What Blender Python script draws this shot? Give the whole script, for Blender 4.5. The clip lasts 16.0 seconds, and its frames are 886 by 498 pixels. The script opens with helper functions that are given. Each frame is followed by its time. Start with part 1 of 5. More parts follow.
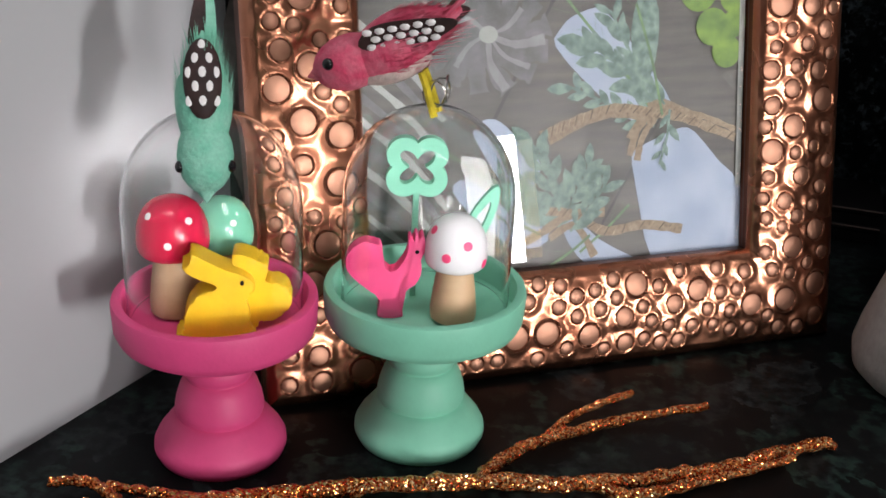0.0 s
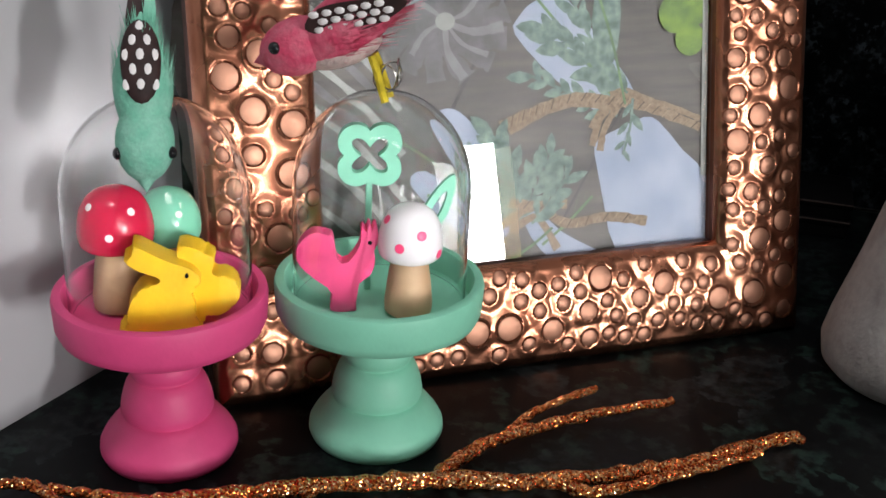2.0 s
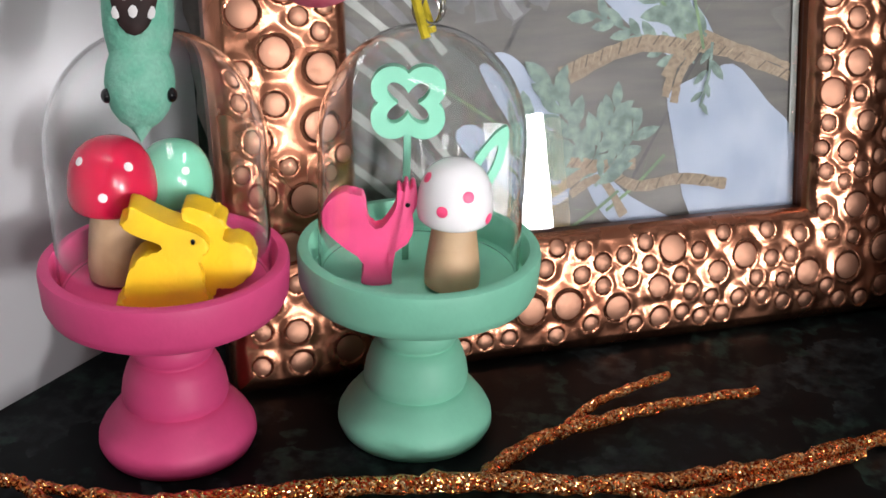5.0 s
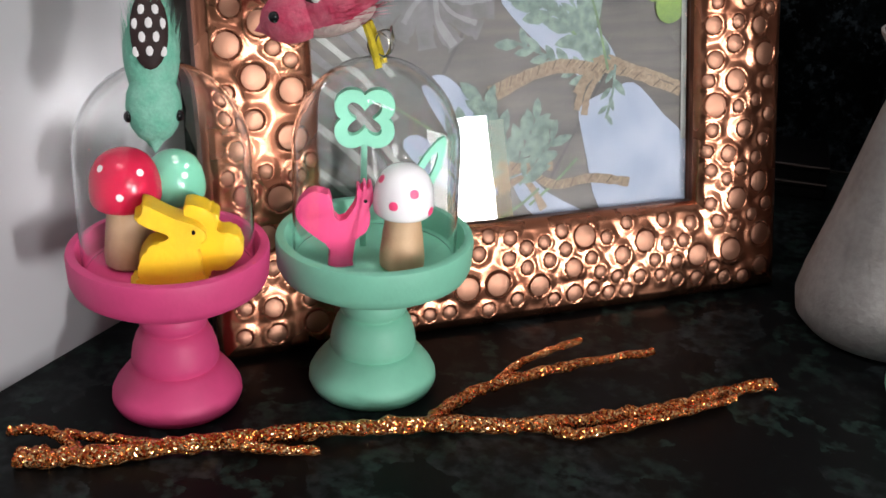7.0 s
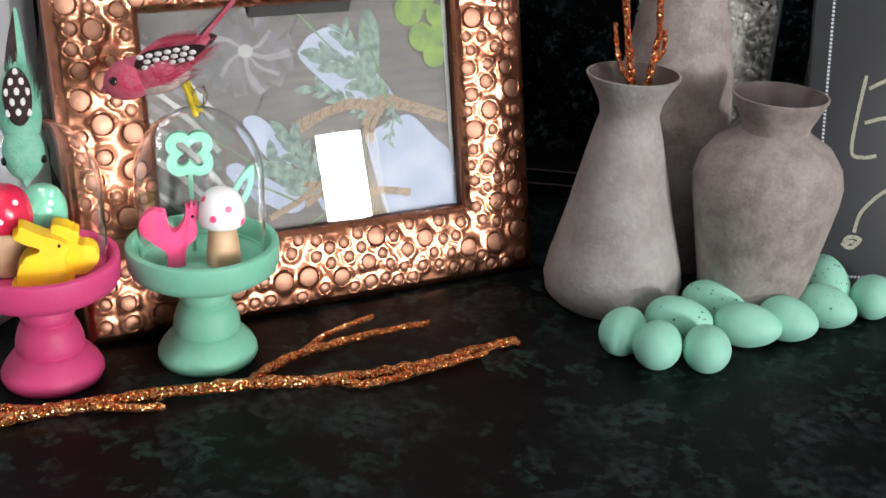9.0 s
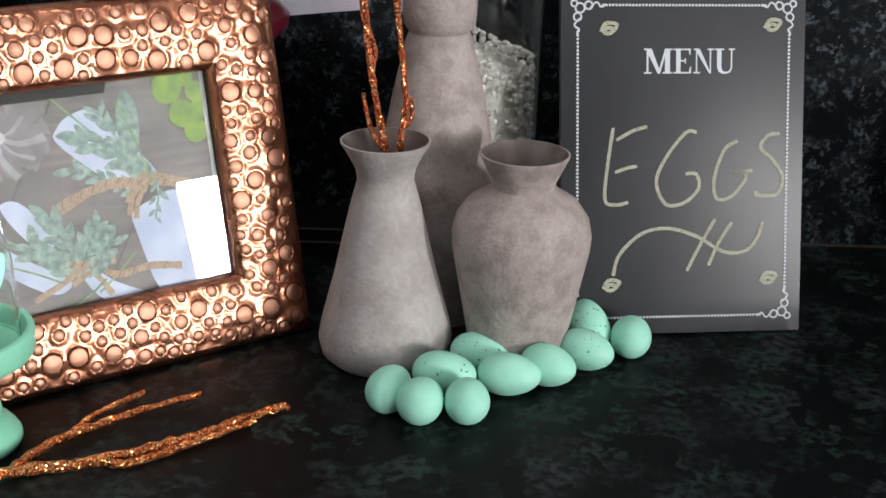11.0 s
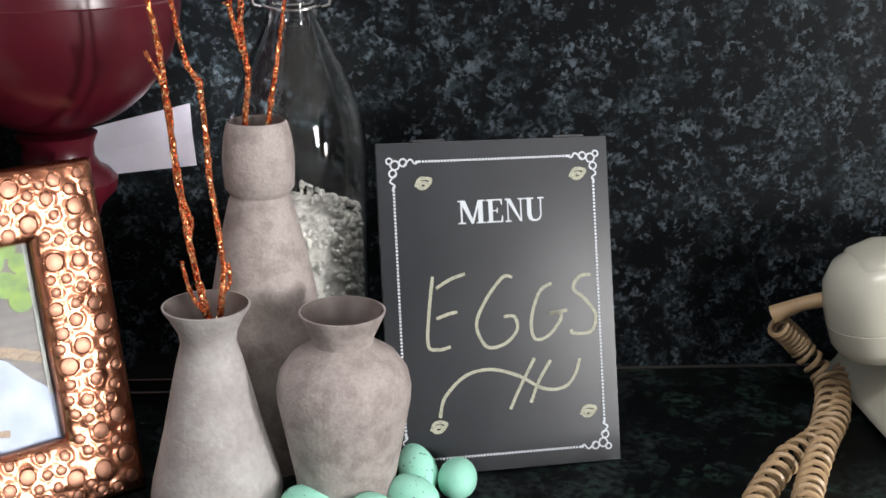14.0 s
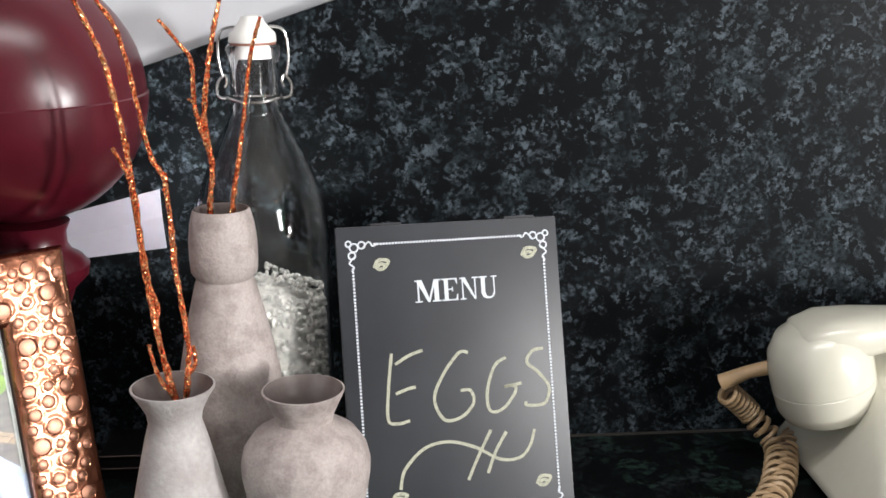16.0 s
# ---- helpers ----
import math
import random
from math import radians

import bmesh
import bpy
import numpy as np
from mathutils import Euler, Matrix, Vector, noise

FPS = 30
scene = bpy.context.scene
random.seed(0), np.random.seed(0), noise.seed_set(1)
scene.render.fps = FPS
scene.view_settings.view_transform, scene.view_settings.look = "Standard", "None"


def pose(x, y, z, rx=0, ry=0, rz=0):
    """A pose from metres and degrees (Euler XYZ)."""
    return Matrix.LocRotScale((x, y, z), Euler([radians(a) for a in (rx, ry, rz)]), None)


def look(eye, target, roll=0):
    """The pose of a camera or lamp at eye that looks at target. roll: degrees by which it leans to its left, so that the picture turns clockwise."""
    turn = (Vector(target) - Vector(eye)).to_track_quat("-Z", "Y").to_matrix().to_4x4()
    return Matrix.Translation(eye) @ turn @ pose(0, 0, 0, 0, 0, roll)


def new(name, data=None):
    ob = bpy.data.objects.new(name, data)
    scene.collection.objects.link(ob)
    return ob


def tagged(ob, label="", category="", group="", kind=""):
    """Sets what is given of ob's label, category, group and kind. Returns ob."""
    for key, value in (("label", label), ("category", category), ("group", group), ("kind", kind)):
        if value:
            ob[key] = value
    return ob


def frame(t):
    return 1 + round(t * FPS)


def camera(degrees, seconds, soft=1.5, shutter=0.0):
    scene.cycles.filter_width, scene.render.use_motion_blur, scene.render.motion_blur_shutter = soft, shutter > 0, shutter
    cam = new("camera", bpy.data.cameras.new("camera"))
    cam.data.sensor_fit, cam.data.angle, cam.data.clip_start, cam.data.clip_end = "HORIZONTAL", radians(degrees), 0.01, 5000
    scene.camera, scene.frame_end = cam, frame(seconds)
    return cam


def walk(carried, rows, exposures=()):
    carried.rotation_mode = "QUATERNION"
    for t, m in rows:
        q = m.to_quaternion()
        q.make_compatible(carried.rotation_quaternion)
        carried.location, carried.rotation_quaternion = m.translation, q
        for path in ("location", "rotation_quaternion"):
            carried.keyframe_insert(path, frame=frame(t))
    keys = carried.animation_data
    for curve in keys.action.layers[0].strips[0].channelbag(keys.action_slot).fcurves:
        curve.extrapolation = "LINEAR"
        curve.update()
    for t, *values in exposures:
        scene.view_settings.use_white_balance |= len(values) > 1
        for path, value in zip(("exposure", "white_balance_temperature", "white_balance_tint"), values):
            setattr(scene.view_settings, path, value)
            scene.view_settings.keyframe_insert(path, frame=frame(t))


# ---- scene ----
# ---- camera ----
cam = camera(42.21, 16.0, soft=1.6)
# seconds, eye, degrees turned right, degrees looked up, degrees leaning right
ROWS = [
    (0, -0.0390, -0.3426, 0.2104, -15.80, -24.22, -2.93),
    (0.5, -0.0343, -0.3409, 0.2060, -15.68, -24.01, -2.63),
    (1, -0.0320, -0.3425, 0.2073, -14.88, -24.01, -2.96),
    (1.5, -0.0307, -0.3435, 0.2078, -14.39, -23.74, -3.14),
    (2, -0.0331, -0.3328, 0.2011, -14.83, -23.68, -2.83),
    (2.5, -0.0396, -0.3151, 0.1923, -15.97, -24.44, -2.81),
    (3, -0.0447, -0.2941, 0.1815, -16.99, -24.71, -2.65),
    (3.5, -0.0467, -0.2870, 0.1739, -17.69, -24.24, -2.21),
    (6, -0.0382, -0.3029, 0.1884, -16.12, -25.74, -2.34),
    (6.5, -0.0300, -0.3246, 0.1946, -14.91, -25.36, -2.51),
    (7, -0.0271, -0.3524, 0.2048, -14.40, -24.98, -2.67),
    (7.5, -0.0167, -0.3789, 0.2158, -13.41, -24.57, -2.80),
    (8, 0.0002, -0.4051, 0.2255, -12.10, -24.16, -2.63),
    (8.5, 0.0154, -0.4306, 0.2366, -10.63, -23.98, -2.27),
    (9, 0.0306, -0.4514, 0.2501, -8.30, -24.17, -2.39),
    (9.5, 0.0499, -0.4553, 0.2576, -7.03, -24.13, -2.45),
    (10, 0.0688, -0.4557, 0.2651, -5.39, -23.86, -1.98),
    (12.5, 0.1052, -0.4532, 0.2862, 1.55, -19.91, -0.78),
    (13, 0.1196, -0.4586, 0.2982, 2.21, -19.58, -0.66),
    (13.5, 0.1236, -0.4633, 0.3065, 2.73, -18.85, -0.51),
    (14, 0.1290, -0.4661, 0.3122, 2.86, -17.94, -0.28),
    (14.5, 0.1336, -0.4694, 0.3159, 3.11, -17.33, -0.04),
    (15, 0.1331, -0.4787, 0.3230, 2.88, -16.28, 0.18),
    (15.5, 0.1370, -0.4869, 0.3288, 3.21, -15.71, 0.40),
    (16, 0.1441, -0.4931, 0.3322, 3.58, -15.04, 0.43),
]

def row_pose(x, y, z, turn, up, lean):
    a, b = radians(turn), radians(up)
    ahead = Vector((math.sin(a)*math.cos(b), math.cos(a)*math.cos(b), math.sin(b)))
    return look((x, y, z), Vector((x, y, z))+ahead, -lean)

walk(cam, [(r[0], row_pose(*r[1:])) for r in ROWS], [(0.0, -0.32), (7.0, -0.25), (8.5, -0.05), (10.0, 0.12), (12.5, 0.25), (16.0, 0.82)])

# ---- light ----
world = bpy.data.worlds.new("world"); scene.world = world; world.use_nodes = True
sky = world.node_tree.nodes.new("ShaderNodeTexSky"); sky.sky_type = "NISHITA"; sky.sun_disc = False
sky.sun_elevation, sky.sun_rotation = radians(30), radians(120)
world.node_tree.links.new(sky.outputs[0], world.node_tree.nodes["Background"].inputs[0])
world.node_tree.nodes["Background"].inputs[1].default_value = 0.1

def area(name, m, w, h, watts, col):
    d = bpy.data.lights.new(name, "AREA"); d.shape = "RECTANGLE"; d.size, d.size_y, d.energy, d.color = w, h, watts, col
    ob = new(name, d); ob.matrix_world = m; return ob

area("window_light", look((3.33, -2.26, 0.22), (-0.1, 0.03, 0.065)), 0.18, 0.50, 88, (1.0, 0.985, 0.985))
area("ceiling_tube_light", look((0.15, -0.55, 1.42), (0.15, -0.55, 0)), 1.1, 0.10, 7, (1.0, 0.985, 0.985))
# fill lamp added for the vases and copper; that wall has no window
area("front_fill_light", look((2.45, -2.95, 0.80), (0.1, 0.0, 0.1)), 0.72, 0.8, 66, (1.0, 0.985, 0.985))

# ---- building blocks ----
def link(name, bm, mat, parent=None, label="", smooth=True):
    me = bpy.data.meshes.new(name)
    bmesh.ops.recalc_face_normals(bm, faces=bm.faces)
    bm.to_mesh(me); bm.free()
    if smooth:
        for p in me.polygons: p.use_smooth = True
        me.set_sharp_from_angle(angle=radians(42))
    for m in (mat if isinstance(mat, (list, tuple)) else [mat]): me.materials.append(m)
    ob = new(name, me)
    if parent: ob.parent = parent
    if label: ob["label"] = label
    return ob

def part(name, bm, mat, parent, label="", smooth=True):
    return link(name, bm, mat, parent, label, smooth)

def thing(name, m, label, category, group="", kind=""):
    ob = new(name); ob.matrix_world = m; ob.empty_display_size = 0.01
    return tagged(ob, label, category, group, kind)

def lathe(profile, n=48, smooth_steps=0):
    pts = [Vector(p) for p in profile]
    if smooth_steps: pts = spline(pts, smooth_steps, False)
    bm = bmesh.new(); rings = []
    for p in pts:
        if abs(p[0]) < 1e-7: rings.append([bm.verts.new((0, 0, p[1]))]); continue
        rings.append([bm.verts.new((p[0]*math.cos(2*math.pi*k/n), p[0]*math.sin(2*math.pi*k/n), p[1])) for k in range(n)])
    for a, b in zip(rings, rings[1:]):
        for k in range(n):
            q = [a[k % len(a)], a[(k+1) % n % len(a)], b[(k+1) % n % len(b)], b[k % len(b)]]
            q = list(dict.fromkeys(q))
            if len(q) > 2: bm.faces.new(q)
    return bm

def spline(pts, steps, closed):
    out = []; n = len(pts)
    for i in range(n if closed else n-1):
        p = [pts[(i+k) % n] if closed else pts[min(max(i+k, 0), n-1)] for k in (-1, 0, 1, 2)]
        for s in range(steps):
            t = s/steps
            out.append(0.5*((2*p[1])+(p[2]-p[0])*t+(2*p[0]-5*p[1]+4*p[2]-p[3])*t*t+(3*p[1]-p[0]-3*p[2]+p[3])*t*t*t))
    if not closed: out.append(pts[-1])
    return out

def tube(path, radii, n=8, closed=False):
    path = [Vector(p) for p in path]
    if not isinstance(radii, (list, tuple)): radii = [radii]*len(path)
    bm = bmesh.new(); rings = []; ref = Vector((0.3, 0.2, 0.93))
    for i, p in enumerate(path):
        d = (path[min(i+1, len(path)-1)]-path[max(i-1, 0)])
        if closed: d = path[(i+1) % len(path)]-path[i-1]
        d = d.normalized() if d.length > 1e-9 else Vector((0, 0, 1))
        a = ref-d*ref.dot(d)
        a = a.normalized() if a.length > 1e-4 else d.orthogonal().normalized()
        ref = a; b = d.cross(a)
        rings.append([bm.verts.new(p+(a*math.cos(2*math.pi*k/n)+b*math.sin(2*math.pi*k/n))*radii[i]) for k in range(n)])
    pairs = list(zip(rings, rings[1:]))+([(rings[-1], rings[0])] if closed else [])
    for a, b in pairs:
        for k in range(n): bm.faces.new((a[k], a[(k+1) % n], b[(k+1) % n], b[k]))
    if not closed: bm.faces.new(rings[0]); bm.faces.new(rings[-1])
    return bm

def slab(w, d, h, bev=0.002, seg=2, at=(0, 0, 0)):
    bm = bmesh.new()
    bmesh.ops.create_cube(bm, size=1, matrix=Matrix.Translation(at) @ Matrix.Diagonal((w, d, h, 1)))
    if bev: bmesh.ops.bevel(bm, geom=bm.edges[:], offset=bev, segments=seg, profile=0.6, affect="EDGES")
    return bm

def cutout(outline, thick, bev=0.0, steps=4, holes=()):
    """A flat shape in the local xz plane, of some thickness along y, with softened edges."""
    pts = spline([Vector((x, 0, z)) for x, z in outline], steps, True) if steps > 1 else [Vector((x, 0, z)) for x, z in outline]
    bm = bmesh.new()
    a = [bm.verts.new(p+Vector((0, -thick/2, 0))) for p in pts]; b = [bm.verts.new(p+Vector((0, thick/2, 0))) for p in pts]
    n = len(pts)
    fa = bm.faces.new(a); fb = bm.faces.new(b[::-1])
    for k in range(n): bm.faces.new((a[k], b[k], b[(k+1) % n], a[(k+1) % n]))
    if bev:
        es = list({e for f in (fa, fb) for e in f.edges})
        bmesh.ops.bevel(bm, geom=es, offset=bev, segments=2, profile=0.5, affect="EDGES")
    bmesh.ops.triangulate(bm, faces=[f for f in bm.faces if len(f.verts) > 4])
    return bm

def ball(r, sx=1, sy=1, sz=1, at=(0, 0, 0), seg=24):
    bm = bmesh.new()
    bmesh.ops.create_uvsphere(bm, u_segments=seg, v_segments=seg//2, radius=r, matrix=Matrix.Translation(at) @ Matrix.Diagonal((sx, sy, sz, 1)))
    return bm

def shift(bm, m):
    bmesh.ops.transform(bm, matrix=m, verts=bm.verts); return bm

def join(*bms):
    out = bms[0]
    for b in bms[1:]:
        me = bpy.data.meshes.new("t"); b.to_mesh(me); b.free(); out.from_mesh(me); bpy.data.meshes.remove(me)
    return out

# ---- materials ----
def material(name, col, rough=0.5, metal=0.0, var=0.12, scale=40.0, bump=0.0, bscale=300.0, col2=None, spec=0.5, coat=0.0, lo=0.35, hi=0.7):
    m = bpy.data.materials.new(name); m.use_nodes = True
    nt = m.node_tree; N = nt.nodes; L = nt.links; b = N["Principled BSDF"]
    tc = N.new("ShaderNodeTexCoord")
    def noise_tex(s, det=4):
        t = N.new("ShaderNodeTexNoise"); t.inputs["Scale"].default_value = s; t.inputs["Detail"].default_value = det
        L.new(tc.outputs["Object"], t.inputs["Vector"]); return t
    a = noise_tex(scale); f = noise_tex(scale*7, 3)
    mix = N.new("ShaderNodeMix"); mix.data_type = "RGBA"
    c2 = col2 or tuple(max(0, c*(1-var*2)) for c in col)
    mix.inputs[6].default_value = (*col, 1); mix.inputs[7].default_value = (*c2, 1)
    ramp = N.new("ShaderNodeMapRange"); ramp.inputs[1].default_value = lo; ramp.inputs[2].default_value = hi
    L.new(a.outputs["Fac"], ramp.inputs[0]); L.new(ramp.outputs[0], mix.inputs[0])
    mix2 = N.new("ShaderNodeMix"); mix2.data_type = "RGBA"; mix2.blend_type = "MULTIPLY"; mix2.inputs[0].default_value = var
    L.new(mix.outputs[2], mix2.inputs[6]); L.new(f.outputs["Fac"], mix2.inputs[7])
    L.new(mix2.outputs[2], b.inputs["Base Color"])
    b.inputs["Roughness"].default_value = rough; b.inputs["Metallic"].default_value = metal
    b.inputs["Specular IOR Level"].default_value = spec
    if coat: b.inputs["Coat Weight"].default_value = coat; b.inputs["Coat Roughness"].default_value = 0.08
    rr = N.new("ShaderNodeMapRange"); rr.inputs[3].default_value = rough*0.85; rr.inputs[4].default_value = min(1, rough*1.15)
    L.new(a.outputs["Fac"], rr.inputs[0]); L.new(rr.outputs[0], b.inputs["Roughness"])
    if bump:
        g = noise_tex(bscale, 3); bp = N.new("ShaderNodeBump"); bp.inputs["Strength"].default_value = bump; bp.inputs["Distance"].default_value = 0.001
        L.new(g.outputs["Fac"], bp.inputs["Height"]); L.new(bp.outputs[0], b.inputs["Normal"])
    return m

def granite(name, base, fleck, fleck2, size, rough, amount=0.5, spec=0.5, warm=1.0):
    m = bpy.data.materials.new(name); m.use_nodes = True
    nt = m.node_tree; N = nt.nodes; L = nt.links; b = N["Principled BSDF"]
    tc = N.new("ShaderNodeTexCoord")
    warp = N.new("ShaderNodeTexNoise"); warp.inputs["Scale"].default_value = size*1.6; warp.inputs["Detail"].default_value = 4
    L.new(tc.outputs["Object"], warp.inputs["Vector"])
    add = N.new("ShaderNodeMix"); add.data_type = "VECTOR"; add.inputs[0].default_value = 0.022
    L.new(tc.outputs["Object"], add.inputs[4]); L.new(warp.outputs["Color"], add.inputs[5])
    def vor(s):
        v = N.new("ShaderNodeTexVoronoi"); v.inputs["Scale"].default_value = s; v.inputs["Randomness"].default_value = 1
        L.new(add.outputs[1], v.inputs["Vector"]); return v
    def band(sock, lo, hi):
        r = N.new("ShaderNodeMapRange"); r.inputs[1].default_value = lo; r.inputs[2].default_value = hi; L.new(sock, r.inputs[0]); return r.outputs[0]
    def blend(fac, a, c, isA=True):
        x = N.new("ShaderNodeMix"); x.data_type = "RGBA"; L.new(fac, x.inputs[0])
        if isinstance(a, tuple): x.inputs[6].default_value = (*a, 1)
        else: L.new(a, x.inputs[6])
        if isinstance(c, tuple): x.inputs[7].default_value = (*c, 1)
        else: L.new(c, x.inputs[7])
        return x.outputs[2]
    v1 = vor(size); v2 = vor(size*2.3); v3 = vor(size*2.9)
    sep = N.new("ShaderNodeSeparateColor"); L.new(v1.outputs["Color"], sep.inputs[0])
    sep2 = N.new("ShaderNodeSeparateColor"); L.new(v2.outputs["Color"], sep2.inputs[0])
    sep3 = N.new("ShaderNodeSeparateColor"); L.new(v3.outputs["Color"], sep3.inputs[0])
    big = N.new("ShaderNodeTexNoise"); big.inputs["Scale"].default_value = size*0.55; big.inputs["Detail"].default_value = 6; big.inputs["Roughness"].default_value = 0.7
    L.new(tc.outputs["Object"], big.inputs["Vector"])
    fine = N.new("ShaderNodeTexNoise"); fine.inputs["Scale"].default_value = size*5; fine.inputs["Detail"].default_value = 5
    L.new(tc.outputs["Object"], fine.inputs["Vector"])
    mul = N.new("ShaderNodeMath"); mul.operation = "MULTIPLY"
    L.new(band(sep.outputs[0], 1-amount, 1.0-amount+0.2), mul.inputs[0]); L.new(band(fine.outputs["Fac"], 0.38, 0.62), mul.inputs[1])
    c = blend(mul.outputs[0], base, fleck)
    mul2 = N.new("ShaderNodeMath"); mul2.operation = "MULTIPLY"
    L.new(band(sep2.outputs[1], 0.55, 0.8), mul2.inputs[0]); L.new(band(fine.outputs["Fac"], 0.42, 0.6), mul2.inputs[1])
    c = blend(mul2.outputs[0], c, fleck2)
    if warm: c = blend(band(sep3.outputs[2], 0.985, 0.99), c, (0.09, 0.05, 0.03))
    c = blend(band(big.outputs["Fac"], 0.56, 0.40), c, base)
    L.new(c, b.inputs["Base Color"])
    b.inputs["Roughness"].default_value = rough; b.inputs["Specular IOR Level"].default_value = spec
    return m

def glass(name, tint=(1, 1, 1), rough=0.0):
    m = bpy.data.materials.new(name); m.use_nodes = True
    b = m.node_tree.nodes["Principled BSDF"]
    b.inputs["Base Color"].default_value = (*tint, 1); b.inputs["Transmission Weight"].default_value = 1
    b.inputs["Roughness"].default_value = rough; b.inputs["IOR"].default_value = 1.45
    return m

def glitter(name, col, dark, size=1400):
    m = bpy.data.materials.new(name); m.use_nodes = True
    nt = m.node_tree; N = nt.nodes; L = nt.links; b = N["Principled BSDF"]
    tc = N.new("ShaderNodeTexCoord"); v = N.new("ShaderNodeTexVoronoi"); v.inputs["Scale"].default_value = size
    L.new(tc.outputs["Object"], v.inputs["Vector"])
    cr = N.new("ShaderNodeValToRGB"); e = cr.color_ramp.elements
    e[0].color = (*dark, 1); e[1].color = (*col, 1); e[0].position = 0.25; e[1].position = 0.7
    x = e.new(0.85); x.color = (1.0, 0.66, 0.34, 1)
    sep = N.new("ShaderNodeSeparateColor"); L.new(v.outputs["Color"], sep.inputs[0]); L.new(sep.outputs[0], cr.inputs[0])
    L.new(cr.outputs[0], b.inputs["Base Color"])
    nm = N.new("ShaderNodeVectorMath"); nm.operation = "MULTIPLY_ADD"; nm.inputs[1].default_value = (1.5, 1.5, 1.5); nm.inputs[2].default_value = (-0.75, -0.75, -0.75)
    L.new(v.outputs["Color"], nm.inputs[0])
    geo = N.new("ShaderNodeNewGeometry"); ad = N.new("ShaderNodeVectorMath"); ad.operation = "ADD"
    L.new(geo.outputs["Normal"], ad.inputs[0]); L.new(nm.outputs[0], ad.inputs[1])
    no = N.new("ShaderNodeVectorMath"); no.operation = "NORMALIZE"; L.new(ad.outputs[0], no.inputs[0]); L.new(no.outputs[0], b.inputs["Normal"])
    b.inputs["Metallic"].default_value = 0.8; b.inputs["Roughness"].default_value = 0.16
    return m


# room shell out of view: both tones kept dark against bounce light and haze
ROOM = material("dim_room_shell", (0.17, 0.16, 0.15), 0.7, var=0.05, scale=5)
DIM_WALL = material("dim_unseen_wall", (0.05, 0.042, 0.036), 0.6, var=0.2, scale=12)
WHITE = material("white_paint", (0.50, 0.505, 0.525), 0.6, var=0.05, scale=5, bump=0.05, bscale=120)
TOP = granite("dark_worktop_laminate", (0.003, 0.0036, 0.004), (0.028, 0.036, 0.038), (0.020, 0.040, 0.033), 42, 0.45, 0.5, 0.13, 0.0)
SPLASH = granite("black_fleck_splashback", (0.003, 0.0038, 0.0045), (0.028, 0.039, 0.045), (0.072, 0.09, 0.104), 78, 0.4, 0.4, 0.12, 0.0)
COPPER = material("hammered_copper", (0.60, 0.27, 0.165), 0.27, 1.0, var=0.1, scale=30, bump=0.55, bscale=95, col2=(0.47, 0.18, 0.105))
COPPER_DISC = material("copper_disc", (0.66, 0.34, 0.23), 0.45, 1.0, var=0.12, scale=90, bump=0.15, bscale=900)
# darker copper puts the shade into stud grooves and side edges
COPPER_SHADE = material("copper_edge_shade", (0.20, 0.06, 0.03), 0.35, 1.0, var=0.15, scale=60)
PINK = material("pink_painted_wood", (0.80, 0.075, 0.25), 0.55, var=0.06, scale=60, bump=0.08, bscale=700)
MINT = material("mint_painted_wood", (0.27, 0.70, 0.50), 0.55, var=0.06, scale=60, bump=0.08, bscale=700)
YELLOW = material("yellow_painted_wood", (0.86, 0.53, 0.01), 0.5, var=0.10, scale=120, bump=0.15, bscale=900)
ROOSTER = material("pink_rooster_paint", (0.80, 0.07, 0.22), 0.45, var=0.08, scale=120)
CAP_RED = material("red_lacquer", (0.58, 0.012, 0.055), 0.22, var=0.05, scale=80)
CAP_MINT = material("mint_lacquer", (0.20, 0.58, 0.40), 0.18, var=0.05, scale=80, coat=0.5)
CAP_WHITE = material("white_lacquer", (0.80, 0.78, 0.80), 0.25, var=0.04, scale=80, coat=0.4)
DOT_WHITE = material("white_dot", (0.85, 0.82, 0.82), 0.4, var=0.02)
DOT_PINK = material("pink_dot", (0.80, 0.06, 0.18), 0.4, var=0.02)
WOOD = material("pale_beech", (0.55, 0.37, 0.22), 0.55, var=0.18, scale=90, bump=0.15, bscale=500, col2=(0.40, 0.24, 0.13))
BLACK = material("black_bead", (0.006, 0.006, 0.007), 0.12, var=0.0)
DOME = glass("thin_dome_glass", (0.985, 0.99, 0.99)); DOME.node_tree.nodes["Principled BSDF"].inputs["IOR"].default_value = 1.28
GLASS = glass("clear_glass", (0.985, 0.99, 0.99))
GLITTER = glitter("copper_glitter", (1.0, 0.36, 0.09), (0.42, 0.045, 0.008), 1800)
GLITTER_RED = glitter("red_copper_glitter", (1.0, 0.25, 0.08), (0.40, 0.03, 0.008), 1600)
CLAY = material("grey_rough_glaze", (0.47, 0.44, 0.425), 0.65, var=0.35, scale=48, bump=0.45, bscale=420, col2=(0.37, 0.335, 0.32), lo=0.40, hi=0.68)
CLAY_BROWN = material("brown_grey_rough_glaze", (0.47, 0.405, 0.38), 0.66, var=0.45, scale=95, bump=0.5, bscale=380, col2=(0.35, 0.295, 0.275), lo=0.44, hi=0.62)
CLAY_IN = material("vase_inner_glaze", (0.17, 0.14, 0.13), 0.25, var=0.15, scale=60)
EGG = material("mint_egg_shell", (0.36, 0.75, 0.60), 0.6, var=0.05, scale=70, bump=0.1, bscale=900, col2=(0.30, 0.68, 0.53))
SPECK = material("dark_speckle", (0.03, 0.06, 0.05), 0.7, var=0.1)
